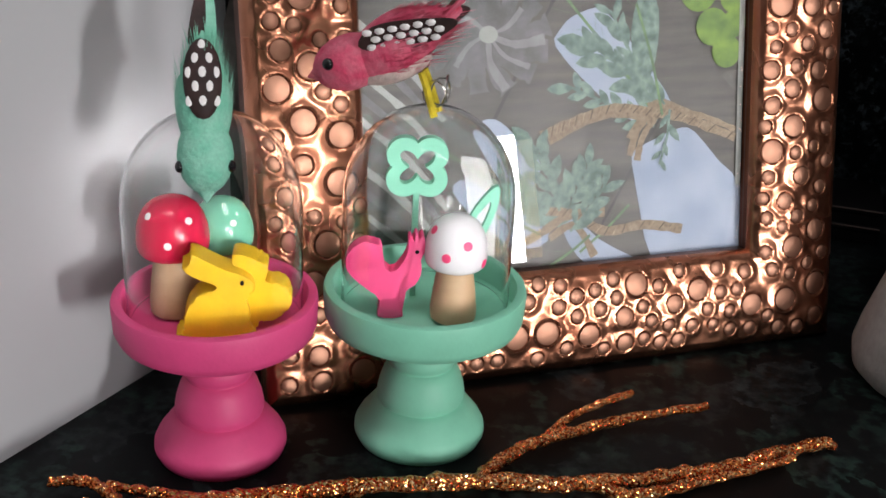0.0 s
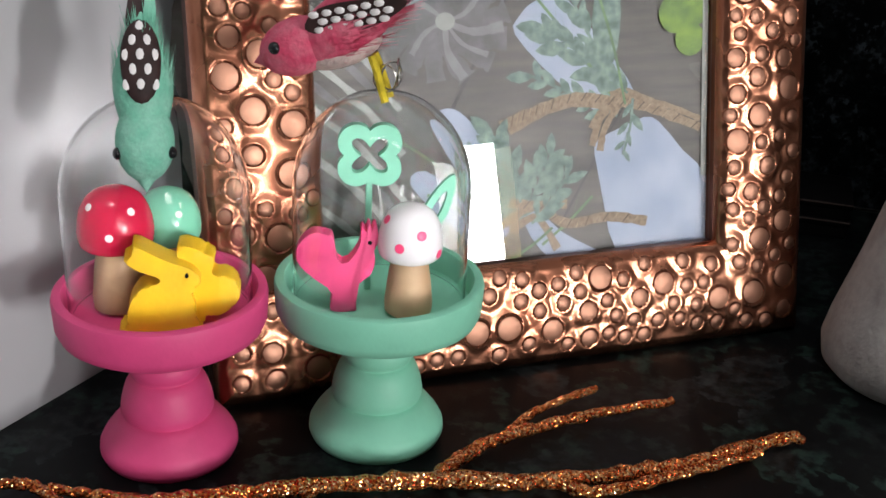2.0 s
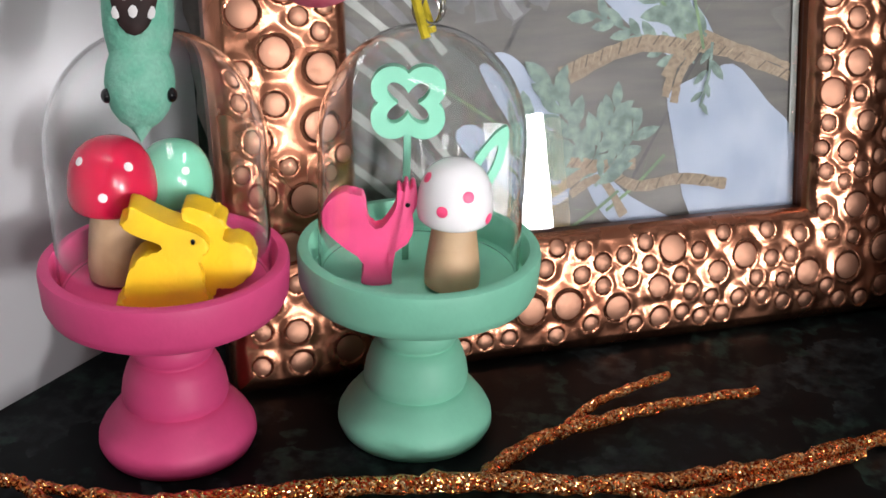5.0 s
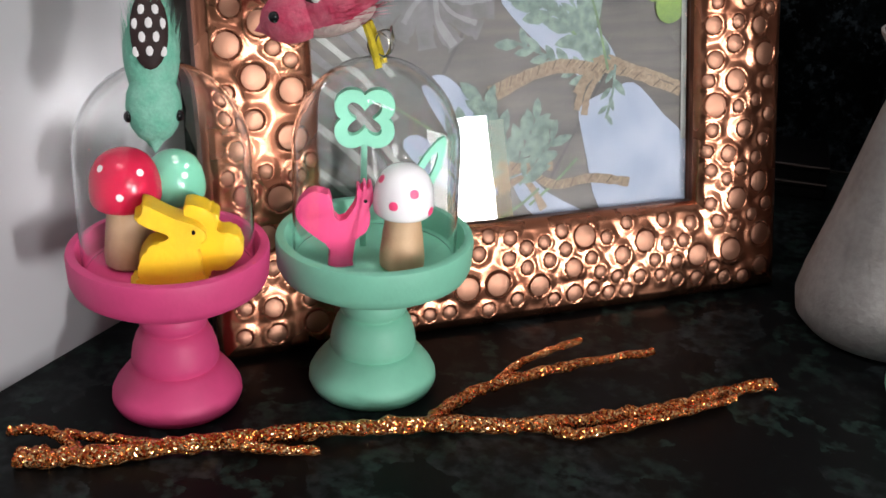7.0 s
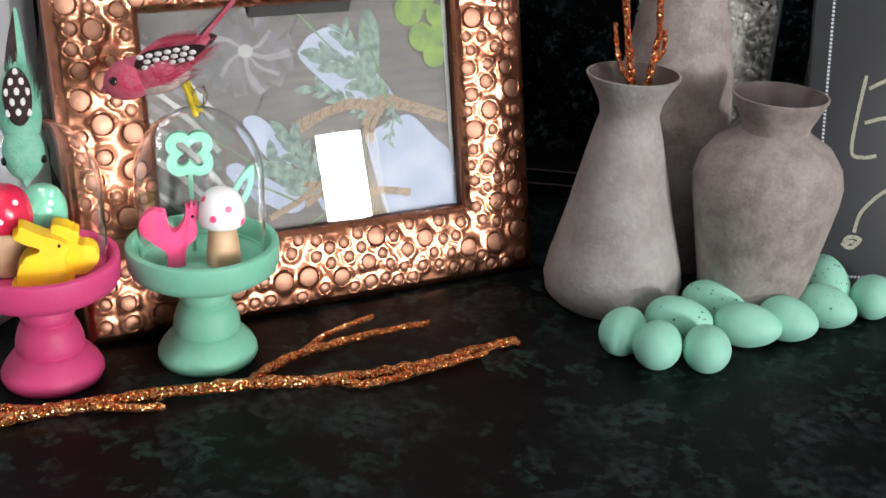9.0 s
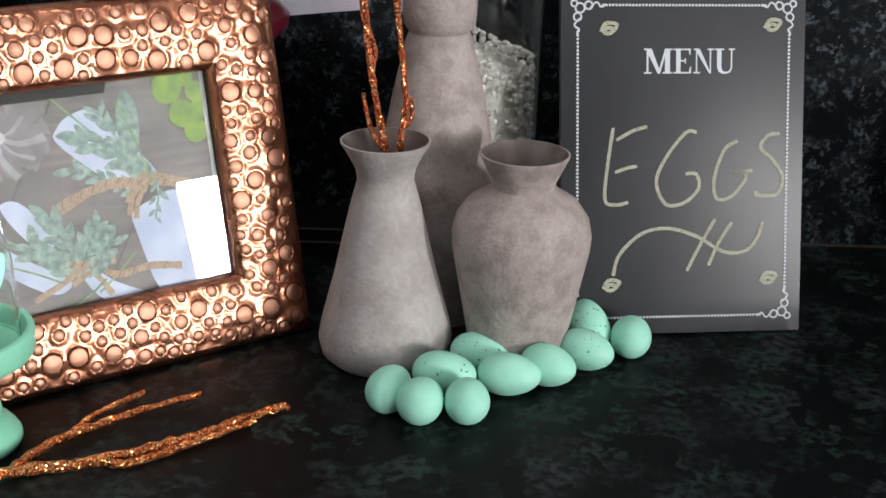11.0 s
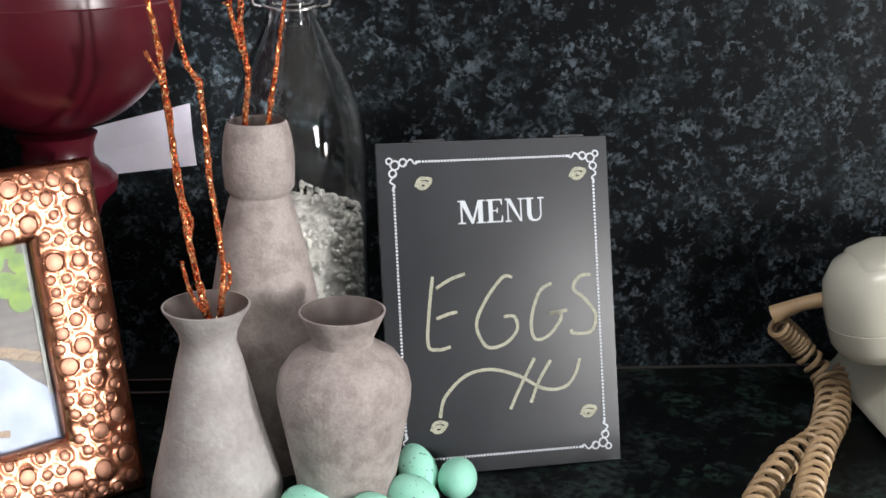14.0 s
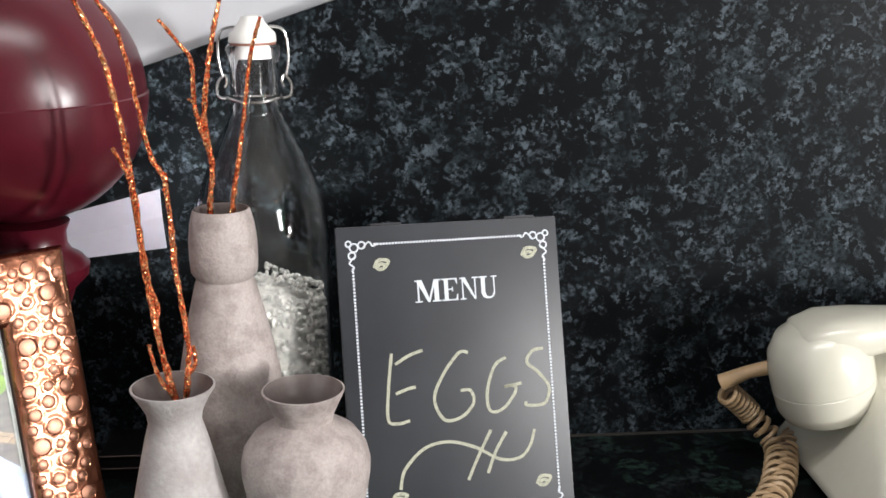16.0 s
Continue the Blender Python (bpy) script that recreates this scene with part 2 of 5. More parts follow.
BOARD = material("chalkboard_paint", (0.024, 0.026, 0.030), 0.40, var=0.12, scale=14, bump=0.05, bscale=900, col2=(0.033, 0.036, 0.041))
PRINT = material("pale_print", (0.62, 0.66, 0.70), 0.6, var=0.04)
CHALK = material("yellowish_chalk", (0.60, 0.60, 0.46), 0.9, var=0.45, scale=1900, col2=(0.20, 0.205, 0.17), lo=0.45, hi=0.70)
MAROON = material("maroon_lacquer", (0.075, 0.005, 0.012), 0.3, var=0.1, scale=30, bump=0.06, bscale=300)
PAPER = material("lilac_white_paper", (0.84, 0.80, 0.90), 0.8, var=0.04, scale=40)
STEEL = material("steel_wire", (0.55, 0.54, 0.52), 0.25, 1.0, var=0.08)
CERAMIC = material("white_ceramic_stopper", (0.75, 0.74, 0.70), 0.25, var=0.04)
STONE = material("pale_gravel", (0.68, 0.67, 0.62), 0.85, var=0.25, scale=200, bump=0.3, bscale=900)
CREAM = material("ivory_plastic", (0.62, 0.60, 0.50), 0.25, var=0.04, scale=20, coat=0.2)
CORD = material("tan_cord_plastic", (0.50, 0.34, 0.19), 0.4, var=0.1, scale=60)
FEATHER_PINK = material("pink_plumage", (0.74, 0.07, 0.16), 0.85, var=0.3, scale=160, bump=0.6, bscale=500, col2=(0.80, 0.22, 0.30))
FEATHER_PALE = material("pale_plumage", (0.78, 0.60, 0.56), 0.9, var=0.2, scale=160, bump=0.6, bscale=500)
FEATHER_MINT = material("mint_plumage", (0.22, 0.64, 0.46), 0.85, var=0.3, scale=160, bump=0.6, bscale=500, col2=(0.36, 0.74, 0.58))
FEATHER_DARK = material("dark_quill", (0.045, 0.017, 0.016), 0.7, var=0.3, scale=200)
CHENILLE = material("yellow_chenille", (0.80, 0.62, 0.03), 0.9, var=0.2, scale=300, bump=0.5, bscale=900)

# ---- the setting ----
def box(name, lo, hi, mat, bev=0.0, kind="structure"):
    c = [(a+b)/2 for a, b in zip(lo, hi)]
    return tagged(link(name, slab(*[b-a for a, b in zip(lo, hi)], bev, 2, c), mat, smooth=False), kind=kind)

WALL_Y = 0.2345
box("worktop", (-0.30, -0.42, -0.04), (1.4, WALL_Y, 0.0), TOP, 0.002)
box("room_floor", (-0.9, -3.0, -0.94), (3.5, 0.4, -0.90), material("grey_floor", (0.25, 0.24, 0.23), 0.5))
box("base_cabinet_front", (-0.30, -0.38, -0.90), (1.4, -0.36, -0.04), WHITE)
box("wall_back", (-0.9, WALL_Y+0.012, -0.90), (3.5, WALL_Y+0.11, 1.5), WHITE)
box("ceiling", (-0.9, -3.0, 1.5), (3.5, 0.4, 1.56), ROOM)
box("wall_behind", (-0.9, -3.1, -0.90), (3.5, -3.0, 1.5), ROOM)
# the wall with the narrow window, seen mirrored in the picture's glass; its dark tone is invented to limit haze there
box("wall_window_low", (3.4, -3.0, -0.90), (3.5, 0.4, -0.02), DIM_WALL)
box("wall_window_high", (3.4, -3.0, 0.46), (3.5, 0.4, 1.5), DIM_WALL)
box("wall_window_near", (3.4, -3.0, -0.02), (3.5, -2.42, 0.46), DIM_WALL)
box("wall_window_far", (3.4, -2.12, -0.02), (3.5, 0.4, 0.46), DIM_WALL)
# splashback, its top edge cut on a slope
def splash():
    edge = lambda x: 0.2551+0.328*(x+0.0048)
    bm = bmesh.new(); y0, y1 = WALL_Y, WALL_Y+0.0118
    out = [(-0.30, 0.0), (1.4, 0.0), (1.4, edge(1.4)), (-0.30, edge(-0.30))]
    a = [bm.verts.new((x, y0, z)) for x, z in out]; b = [bm.verts.new((x, y1, z)) for x, z in out]
    bm.faces.new(a); bm.faces.new(b[::-1])
    for k in range(4): bm.faces.new((a[k], b[k], b[(k+1) % 4], a[(k+1) % 4]))
    return bm
tagged(link("splashback", splash(), SPLASH, smooth=False), kind="structure")
seal = box("trim", (-0.21, WALL_Y-0.0015, 0.0), (1.4, WALL_Y, 0.0012), material("dark_sealant", (0.05, 0.045, 0.04), 0.3))
# white side wall, a little askew, and the dark return behind it
def side_wall(name, y0, y1, mat, back=0.0):
    p = lambda y, off: (-0.238+0.22*(y+0.065)-off, y)
    bm = bmesh.new(); q = [p(y0, back), p(y1, back), p(y1, 0.12+back), p(y0, 0.12+back)]
    lo = [bm.verts.new((*c, 0)) for c in q]; hi = [bm.verts.new((*c, 1.5)) for c in q]
    bm.faces.new(lo); bm.faces.new(hi)
    for k in range(4): bm.faces.new((lo[k], lo[(k+1) % 4], hi[(k+1) % 4], hi[k]))
    return tagged(link(name, bm, mat, smooth=False), kind="structure")
side_wall("wall_side", -0.9, 0.012, WHITE)
side_wall("wall_return", 0.0125, WALL_Y-0.001, SPLASH, 0.02)

# ---- cake stands under glass ----
R = 0.0306
STAND = [(a, 1.05*c) for a, c in (
    (0, 0), (0.595, 0), (0.645, 0.025), (0.674, 0.09), (0.668, 0.155), (0.625, 0.235), (0.555, 0.325), (0.495, 0.395), (0.455, 0.43), (0.434, 0.438), (0.432, 0.452), (0.446, 0.475), (0.448, 0.53), (0.43, 0.63), (0.392, 0.745), (0.35, 0.82),
    (0.326, 0.836), (0.324, 0.85), (0.342, 0.87), (0.358, 0.93), (0.352, 0.99), (0.328, 1.04), (0.318, 1.052), (0.318, 1.064), (0.334, 1.085), (0.346, 1.14), (0.352, 1.19), (0.365, 1.22), (0.62, 1.24), (0.86, 1.285), (0.955, 1.345), (0.987, 1.42),
    (1.0, 1.66), (0.988, 1.70), (0.955, 1.715), (0.905, 1.71), (0.888, 1.68), (0.872, 1.47), (0.84, 1.45), (0, 1.45))]
NECK = next(i for i, p in enumerate(STAND) if p[0] == 0.365)

def scaled(pts, s): return [(a*s, b*s) for a, b in pts]

def cake_stand(x, y, mat, colour, wide=1.0):
    t = thing("cake_stand", pose(x, y, 0), f"small {colour} painted turned wooden cake stand on the dark worktop", "cake stand", "cake stands")
    n = NECK
    part("pedestal", lathe([(a*R*wide, c*R) for a, c in STAND[:n+1]], 64), mat, t)
    part("tray", lathe([(a*R*wide, c*R) for a, c in [(0, STAND[n][1])]+STAND[n:]], 72), mat, t)
    return t

def glass_dome(x, y):
    t = thing("glass_dome", pose(x, y, 1.5225*R+0.0002), "clear glass cloche standing in the tray of a cake stand", "cloche", "glass domes")
    outer = [(0.85, 0.0), (0.85, 1.2)]+[(0.85*math.cos(a), 1.2+0.92*math.sin(a)) for a in [radians(v) for v in range(8, 91, 8)]]+[(0, 2.12)]
    inner = [(r-0.022 if r > 0.03 else 0, max(z-0.022, 0) if z > 0 else 0) for r, z in outer]
    bell = part("bell", lathe(scaled([(0, 2.12)]+outer[:-2][::-1]+inner[:-2]+[(0, 2.098)], R), 64), DOME, t)
    bell.visible_shadow = False
    for k in range(3):
        a = 0.9*k
        ring = [Vector((0.11*math.cos(u)*math.cos(a)+0.07*k, 0.11*math.cos(u)*math.sin(a)-0.02*k, 2.24+0.04*k+0.13*math.sin(u)))*R for u in np.linspace(0, 2*math.pi, 25)[:-1]]
        part("wire_loop", tube(ring, 0.009*R, 6, True), STEEL, t, "thin steel wire loop")
    return t

PX, PY, MX, MY = -0.1868, -0.0668, -0.1308, -0.0362
cake_stand(PX, PY, PINK, "bright pink"); cake_stand(MX, MY, MINT, "mint green", 1.03)
glass_dome(PX, PY); glass_dome(MX, MY)
FLOOR_Z = 1.5225*R+0.0003

def toadstool(name, x, y, s, cap_mat, dot_mat, colour, dots, turn=0, cap_w=1.0):
    t = thing(name, pose(x, y, FLOOR_Z, 0, 0, turn), f"small wooden toadstool with a {colour} lacquered cap under a glass dome", "toadstool", "toadstools")
    part("stem", lathe(scaled([(0, 0), (0.20, 0), (0.235, 0.03), (0.24, 0.12), (0.215, 0.35), (0.185, 0.55), (0.165, 0.70), (0, 0.70)], R*s), 32), WOOD, t)
    prof = [(0, 0.605), (0.255, 0.605), (0.295, 0.615), (0.322, 0.645), (0.334, 0.70), (0.335, 0.78), (0.322, 0.88), (0.29, 0.98), (0.235, 1.065), (0.16, 1.12), (0.08, 1.145), (0, 1.15)]
    cap = part("cap", lathe(scaled([(r*cap_w, z) for r, z in prof], R*s), 40), cap_mat, t)
    for az, el in dots:
        a, e = radians(az), radians(el)
        zs, rs = [p[1] for p in prof[1:]], [p[0] for p in prof[1:]]
        z = 0.70+0.42*math.sin(e); r = float(np.interp(z, zs, rs)); slope = float(np.interp(z-0.03, zs, rs)-np.interp(z+0.03, zs, rs))/0.06
        d = Vector((r*cap_w*math.cos(a), r*cap_w*math.sin(a), z))*R*s
        nrm = Vector((math.cos(a), math.sin(a), slope)).normalized()
        b = ball((0.036 if dot_mat is DOT_WHITE else 0.05)*R*s, 1, 1, 0.16, seg=14); shift(b, Matrix.Translation(d) @ nrm.to_track_quat("Z", "Y").to_matrix().to_4x4())
        part("dot", b, dot_mat, cap)
    return t

toadstool("toadstool", PX-0.42*R, PY-0.03*R, 1.06, CAP_RED, DOT_WHITE, "red", [(-68, 14), (-112, 52), (-28, 46), (160, 30)])
toadstool("toadstool", PX-0.12*R, PY+0.42*R, 0.95, CAP_MINT, DOT_WHITE, "mint", [(-122, 8), (-40, 40), (60, 30)], 0, 0.98)
toadstool("toadstool", MX+0.34*R, MY-0.14*R, 0.97, CAP_WHITE, DOT_PINK, "white", [(-52, 33), (-92, 14), (-12, 0), (-140, 50), (40, 30)], 0, 0.95)

RABBIT = [(-0.36, 0.0), (0.28, 0.0), (0.31, 0.04), (0.275, 0.11), (0.285, 0.24), (0.25, 0.37), (0.245, 0.42), (0.30, 0.455), (0.335, 0.50), (0.325, 0.555), (0.27, 0.62), (0.19, 0.665), (0.06, 0.715), (-0.09, 0.80),
          (-0.20, 0.87), (-0.245, 0.865), (-0.225, 0.775), (-0.30, 0.755), (-0.315, 0.72), (-0.20, 0.635), (-0.06, 0.575), (0.01, 0.525), (-0.02, 0.50), (-0.14, 0.48), (-0.245, 0.40), (-0.305, 0.27), (-0.33, 0.14), (-0.325, 0.085), (-0.36, 0.05)]
CROUCHED = [(-0.20, 0.0), (-0.06, 0.0), (-0.03, 0.07), (0.05, 0.12), (0.08, 0.09), (0.16, 0.12), (0.27, 0.20), (0.33, 0.30), (0.335, 0.38), (0.30, 0.41), (0.31, 0.46), (0.24, 0.525), (0.14, 0.545), (0.06, 0.54),
            (0.08, 0.62), (0.10, 0.72), (0.06, 0.765), (0.01, 0.77), (-0.01, 0.80), (-0.10, 0.84), (-0.22, 0.87), (-0.26, 0.84), (-0.25, 0.74), (-0.20, 0.64), (-0.12, 0.56), (-0.13, 0.52), (-0.21, 0.46), (-0.245, 0.38), (-0.21, 0.32), (-0.13, 0.29), (-0.10, 0.25), (-0.14, 0.14), (-0.20, 0.06)]
def rabbit(x, y, s, turn, outline, eye, label):
    t = thing("rabbit_figure", pose(x, y, FLOOR_Z, 0, 0, turn), label, "rabbit figure", "rabbits")
    part("body", cutout([(a*s*R, c*s*R) for a, c in outline], 0.30*s*R, 0.022*R, 3), YELLOW, t)
    for sy in (-1, 1):
        part("eye", ball(0.024*s*R, 0.8, 0.5, 1.15, (eye[0]*s*R, sy*0.15*s*R, eye[1]*s*R), 10), BLACK, t)
    return t
rabbit(PX+0.17*R, PY-0.25*R, 1.0, 27, RABBIT, (0.215, 0.575), "yellow painted wooden rabbit sitting with laid-back ears")
rabbit(PX+0.45*R, PY+0.04*R, 0.92, 22, CROUCHED, (-0.10, 0.445), "yellow painted wooden rabbit crouching with raised ears")

ROO = [(-0.11, 0.0), (0.11, 0.0), (0.12, 0.035), (0.09, 0.06), (0.085, 0.11), (0.13, 0.15), (0.10, 0.19), (0.04, 0.20), (0.10, 0.27), (0.20, 0.33), (0.285, 0.44), (0.295, 0.57), (0.28, 0.66), (0.315, 0.69), (0.32, 0.80), (0.305, 0.89), (0.275, 0.89), (0.265, 0.80), (0.25, 0.90),
       (0.22, 0.90), (0.215, 0.80), (0.185, 0.87), (0.16, 0.86), (0.16, 0.76), (0.145, 0.68), (0.09, 0.58), (0.02, 0.50), (-0.03, 0.50), (-0.07, 0.58), (-0.09, 0.72), (-0.12, 0.80), (-0.19, 0.79), (-0.24, 0.83), (-0.34, 0.79), (-0.42, 0.68), (-0.44, 0.56), (-0.37, 0.44), (-0.24, 0.32), (-0.12, 0.23), (-0.09, 0.17), (-0.12, 0.12), (-0.11, 0.06)]
def rooster(x, y, turn):
    t = thing("rooster_figure", pose(x, y, FLOOR_Z, 0, 0, turn), "flat pink painted wooden rooster under a glass dome", "rooster figure")
    part("body", cutout([(a*R, c*R) for a, c in ROO], 0.17*R, 0.015*R, 3), ROOSTER, t)
    for sy in (-1, 1): part("eye", ball(0.022*R, 1, 0.5, 1, (0.245*R, sy*0.085*R, 0.72*R), 10), BLACK, t)
rooster(MX-0.27*R, MY-0.30*R, 22)

def clover(x, y, z, turn):
    t = thing("clover_pick", pose(x, y, FLOOR_Z, 0, 0, turn), "mint green cut-out clover on a thin stem under a glass dome", "clover ornament")
    ring = []
    for k in range(48):
        a = 2*math.pi*k/48; r = 0.245+0.115*abs(math.sin(2*a))**0.8
        ring.append((r*math.cos(a), r*math.sin(a)))
    bm = bmesh.new(); th = 0.05*R; cz = z
    layers = []
    for yy in (-th, th):
        o = [bm.verts.new((px*R, yy, (cz+pz)*R)) for px, pz in ring]
        i = [bm.verts.new((px*R*(0.34+0.29*abs(math.sin(4*math.pi*k/48))**1.5), yy, (cz+pz*(0.34+0.29*abs(math.sin(4*math.pi*k/48))**1.5))*R)) for k, (px, pz) in enumerate(ring)]
        layers.append((o, i))
    (o0, i0), (o1, i1) = layers
    for k in range(48):
        n = (k+1) % 48
        bm.faces.new((o0[k], o0[n], i0[n], i0[k])); bm.faces.new((o1[n], o1[k], i1[k], i1[n])); bm.faces.new((o0[n], o0[k], o1[k], o1[n])); bm.faces.new((i0[k], i0[n], i1[n], i1[k]))
    part("leaf_outline", bm, MINT, t)
    part("stem", slab(0.06*R, 0.08*R, (cz-0.24)*R, 0.006*R, 2, (0, 0, (cz-0.24)*R/2)), MINT, t)
clover(MX-0.20*R, MY+0.20*R, 1.42, 22)
def leaf_pick(x, y):
    t = thing("leaf_pick", pose(x, y, FLOOR_Z, 0, 0, 22), "mint green cut-out leaf behind the white toadstool", "leaf ornament")
    m = pose(0, 0, 0, 0, 24, 0)
    bm = bmesh.new(); n = 28; rings = []
    for yy in (-0.03*R, 0.03*R):
        for w, lo, hi in ((0.15, 0.62, 1.32), (0.06, 0.76, 1.14)):
            ring = []
            for k in range(n):
                u = 2*math.pi*k/n; f = 0.5-0.5*math.cos(u)
                ring.append(bm.verts.new(((w*math.sin(u)*(1-0.45*f))*R, yy, (lo+(hi-lo)*f)*R)))
            rings.append(ring)
    o0, i0, o1, i1 = rings
    for k in range(n):
        q = (k+1) % n
        bm.faces.new((o0[k], o0[q], i0[q], i0[k])); bm.faces.new((o1[q], o1[k], i1[k], i1[q])); bm.faces.new((o0[q], o0[k], o1[k], o1[q])); bm.faces.new((i0[k], i0[q], i1[q], i1[k]))
    part("blade", shift(bm, m), MINT, t)
    part("stalk", shift(slab(0.06*R, 0.06*R, 0.66*R, 0.006*R, 2, (0, 0, 0.33*R)), m), MINT, t)
leaf_pick(MX+0.06*R, MY+0.36*R)

def bird(x, y, z, m_rot, mats, colour, seat, big=1.0, wing_at=(0.13, 0.19, 48), lift=14):
    R = 0.0306*big
    t = thing("feather_bird", Matrix.Translation((x, y, z)) @ m_rot, f"{colour} artificial bird with dotted feathers on a glass dome", "artificial bird", "feather birds")
    main, pale = mats; rnd = random.Random(3)
    # along local -x the head, +x the tail
    body = []
    for k in range(15):
        u = k/14; xx = -0.42+0.98*u
        r = 0.235*math.sin(math.pi*min(1, 0.08+u*0.95))**0.62*(1.0 if u < 0.5 else 1-0.75*(u-0.5))
        body.append((xx*R, max(r, 0.02)*R, (0.03*math.sin(u*3)+0.14*u*u)*R))
    bm = bmesh.new(); rings = []
    for xx, r, zz in body: rings.append([bm.verts.new((xx, r*0.92*math.cos(2*math.pi*k/24), zz+r*1.02*math.sin(2*math.pi*k/24))) for k in range(24)])
    for a, b in zip(rings, rings[1:]):
        for k in range(24): bm.faces.new((a[k], a[(k+1) % 24], b[(k+1) % 24], b[k]))
    bm.faces.new(rings[0]); bm.faces.new(rings[-1])
    part("body", bm, main, t)
    part("head", ball(0.225*R, 1.35, 0.95, 0.95, (-0.40*R, 0, 0.03*R), 20), main, t)
    part("belly", ball(0.20*R, 1.6, 0.8, 0.7, (-0.08*R, 0, -0.085*R), 20), pale, t)
    part("beak", lathe([(0, -0.10*R), (0.02*R, -0.07*R), (0.07*R, 0.0), (0.13*R, 0.06*R), (0, 0.10*R)], 12), main, t).matrix_local = Matrix.Translation((-0.68*R, 0, 0.02*R)) @ pose(0, 0, 0, 0, 90, 0)
    for sy in (-1, 1): part("eye", ball(0.047*R, 1, 0.8, 1, (-0.50*R, sy*0.19*R, 0.09*R), 14), BLACK, t)
    if wing_at[2] > 60:
        mantle = part("mantle", shift(ball(0.2*R, 1.55, 0.72, 0.35, seg=20), Matrix.Translation((0.13*R, 0, 0.262*R))), FEATHER_DARK, t, "black feather with white spots")
        for i in range(6):
            for j in range(3 if i % 2 else 2):
                u, v = -0.15+0.105*i, (j-(1 if i % 2 else 0.5))*0.10
                q = 1-((u-0.13)/0.31)**2-(v/0.144)**2
                if q < 0.12: continue
                zz = 0.258+0.07*math.sqrt(q)
                part("spot", ball(0.034*R, 1.3, 0.85, 0.25, (u*R, v*R, (zz+0.003)*R), 8), DOT_WHITE, mantle)
    # wings: dark feather with pale dots, lying on the back
    for sy in (() if wing_at[2] > 60 else (-1, 1)):
        w = cutout([(-0.27*R, -0.02*R), (-0.12*R, 0.115*R), (0.2*R, 0.12*R), (0.52*R, 0.05*R), (0.26*R, -0.085*R), (-0.08*R, -0.105*R)], 0.012*R, 0, 4)
        wing = part("wing", w, FEATHER_DARK, t)
        wing.matrix_local = Matrix.Translation((0.05*R, sy*wing_at[0]*R, wing_at[1]*R)) @ pose(0, 0, 0, -sy*wing_at[2], 8, 0)
        for k in range(18):
            dx, dz = -0.17+0.098*(k//3)+0.048*(k % 3 % 2), -0.068+0.062*(k % 3)
            part("spot", ball(0.034*R, 1.25, 0.6, 0.85, (dx*R, -0.004*R, (dz+0.02)*R), 8), DOT_WHITE, wing)
            
    tail = []
    for k in range(4):
        tl = cutout([(0, -0.05*R), (0.25*R, -0.055*R), (0.62*R, -0.02*R), (0.66*R, 0.0), (0.62*R, 0.02*R), (0.25*R, 0.055*R), (0, 0.05*R)], 0.01*R, 0, 3)
        f = part("tail_feather", tl, main if k < 3 else FEATHER_DARK, t)
        f.matrix_local = Matrix.Translation((0.42*R, (k-1.5)*0.035*R, (0.12+0.015*k)*R)) @ pose(0, 0, 0, 0, -lift, 0) @ pose(0, 0, 0, 78+8*k, 0, 0) @ pose(0, 0, 0, 0, -3*k, 0)
    tuft = bmesh.new()
    for k in range(900):
        u = rnd.uniform(0.05, 0.95); a = rnd.uniform(0, 2*math.pi); i = int(u*13)
        xx, r, zz = body[i]; p = Vector((xx, r*0.9*math.cos(a), zz+r*math.sin(a)))
        d = Vector((1, 0.10*math.cos(a)+rnd.uniform(-.16, .16), 0.10*math.sin(a)+rnd.uniform(-.16, .16))).normalized()*rnd.uniform(0.10, 0.26)*R
        s = d.cross(Vector((0, math.cos(a), math.sin(a)))).normalized()*0.006*R
        q = [tuft.verts.new(v) for v in (p-s, p+s, p+d)]; tuft.faces.new(q)
    tagged(part("down", tuft, main, t), kind="stuff")
    for sy in (-1, 1):
        part("leg", tube([Vector((0.12*R, sy*0.05*R, -0.2*R)), Vector((0.12*R, sy*0.06*R, -0.32*R)), Vector((0.10*R, sy*0.08*R, seat))], 0.03*R, 7), CHENILLE, t, "yellow chenille leg")
    return t
bird(MX-0.33*R, MY-0.08*R, 0.1275, pose(0, 0, 0, 0, -23, 4), (FEATHER_PINK, FEATHER_PALE), "pink", -0.021, 1.24, (0.205, 0.13, 20), 26)
bird(PX+0.12*R, PY-0.30*R, 0.1165, pose(0, 0, 0, 0, 0, 117) @ pose(0, 0, 0, 0, -60, 0), (FEATHER_MINT, FEATHER_MINT), "mint green", -0.012, 1.15, (0.035, 0.225, 80), 6)

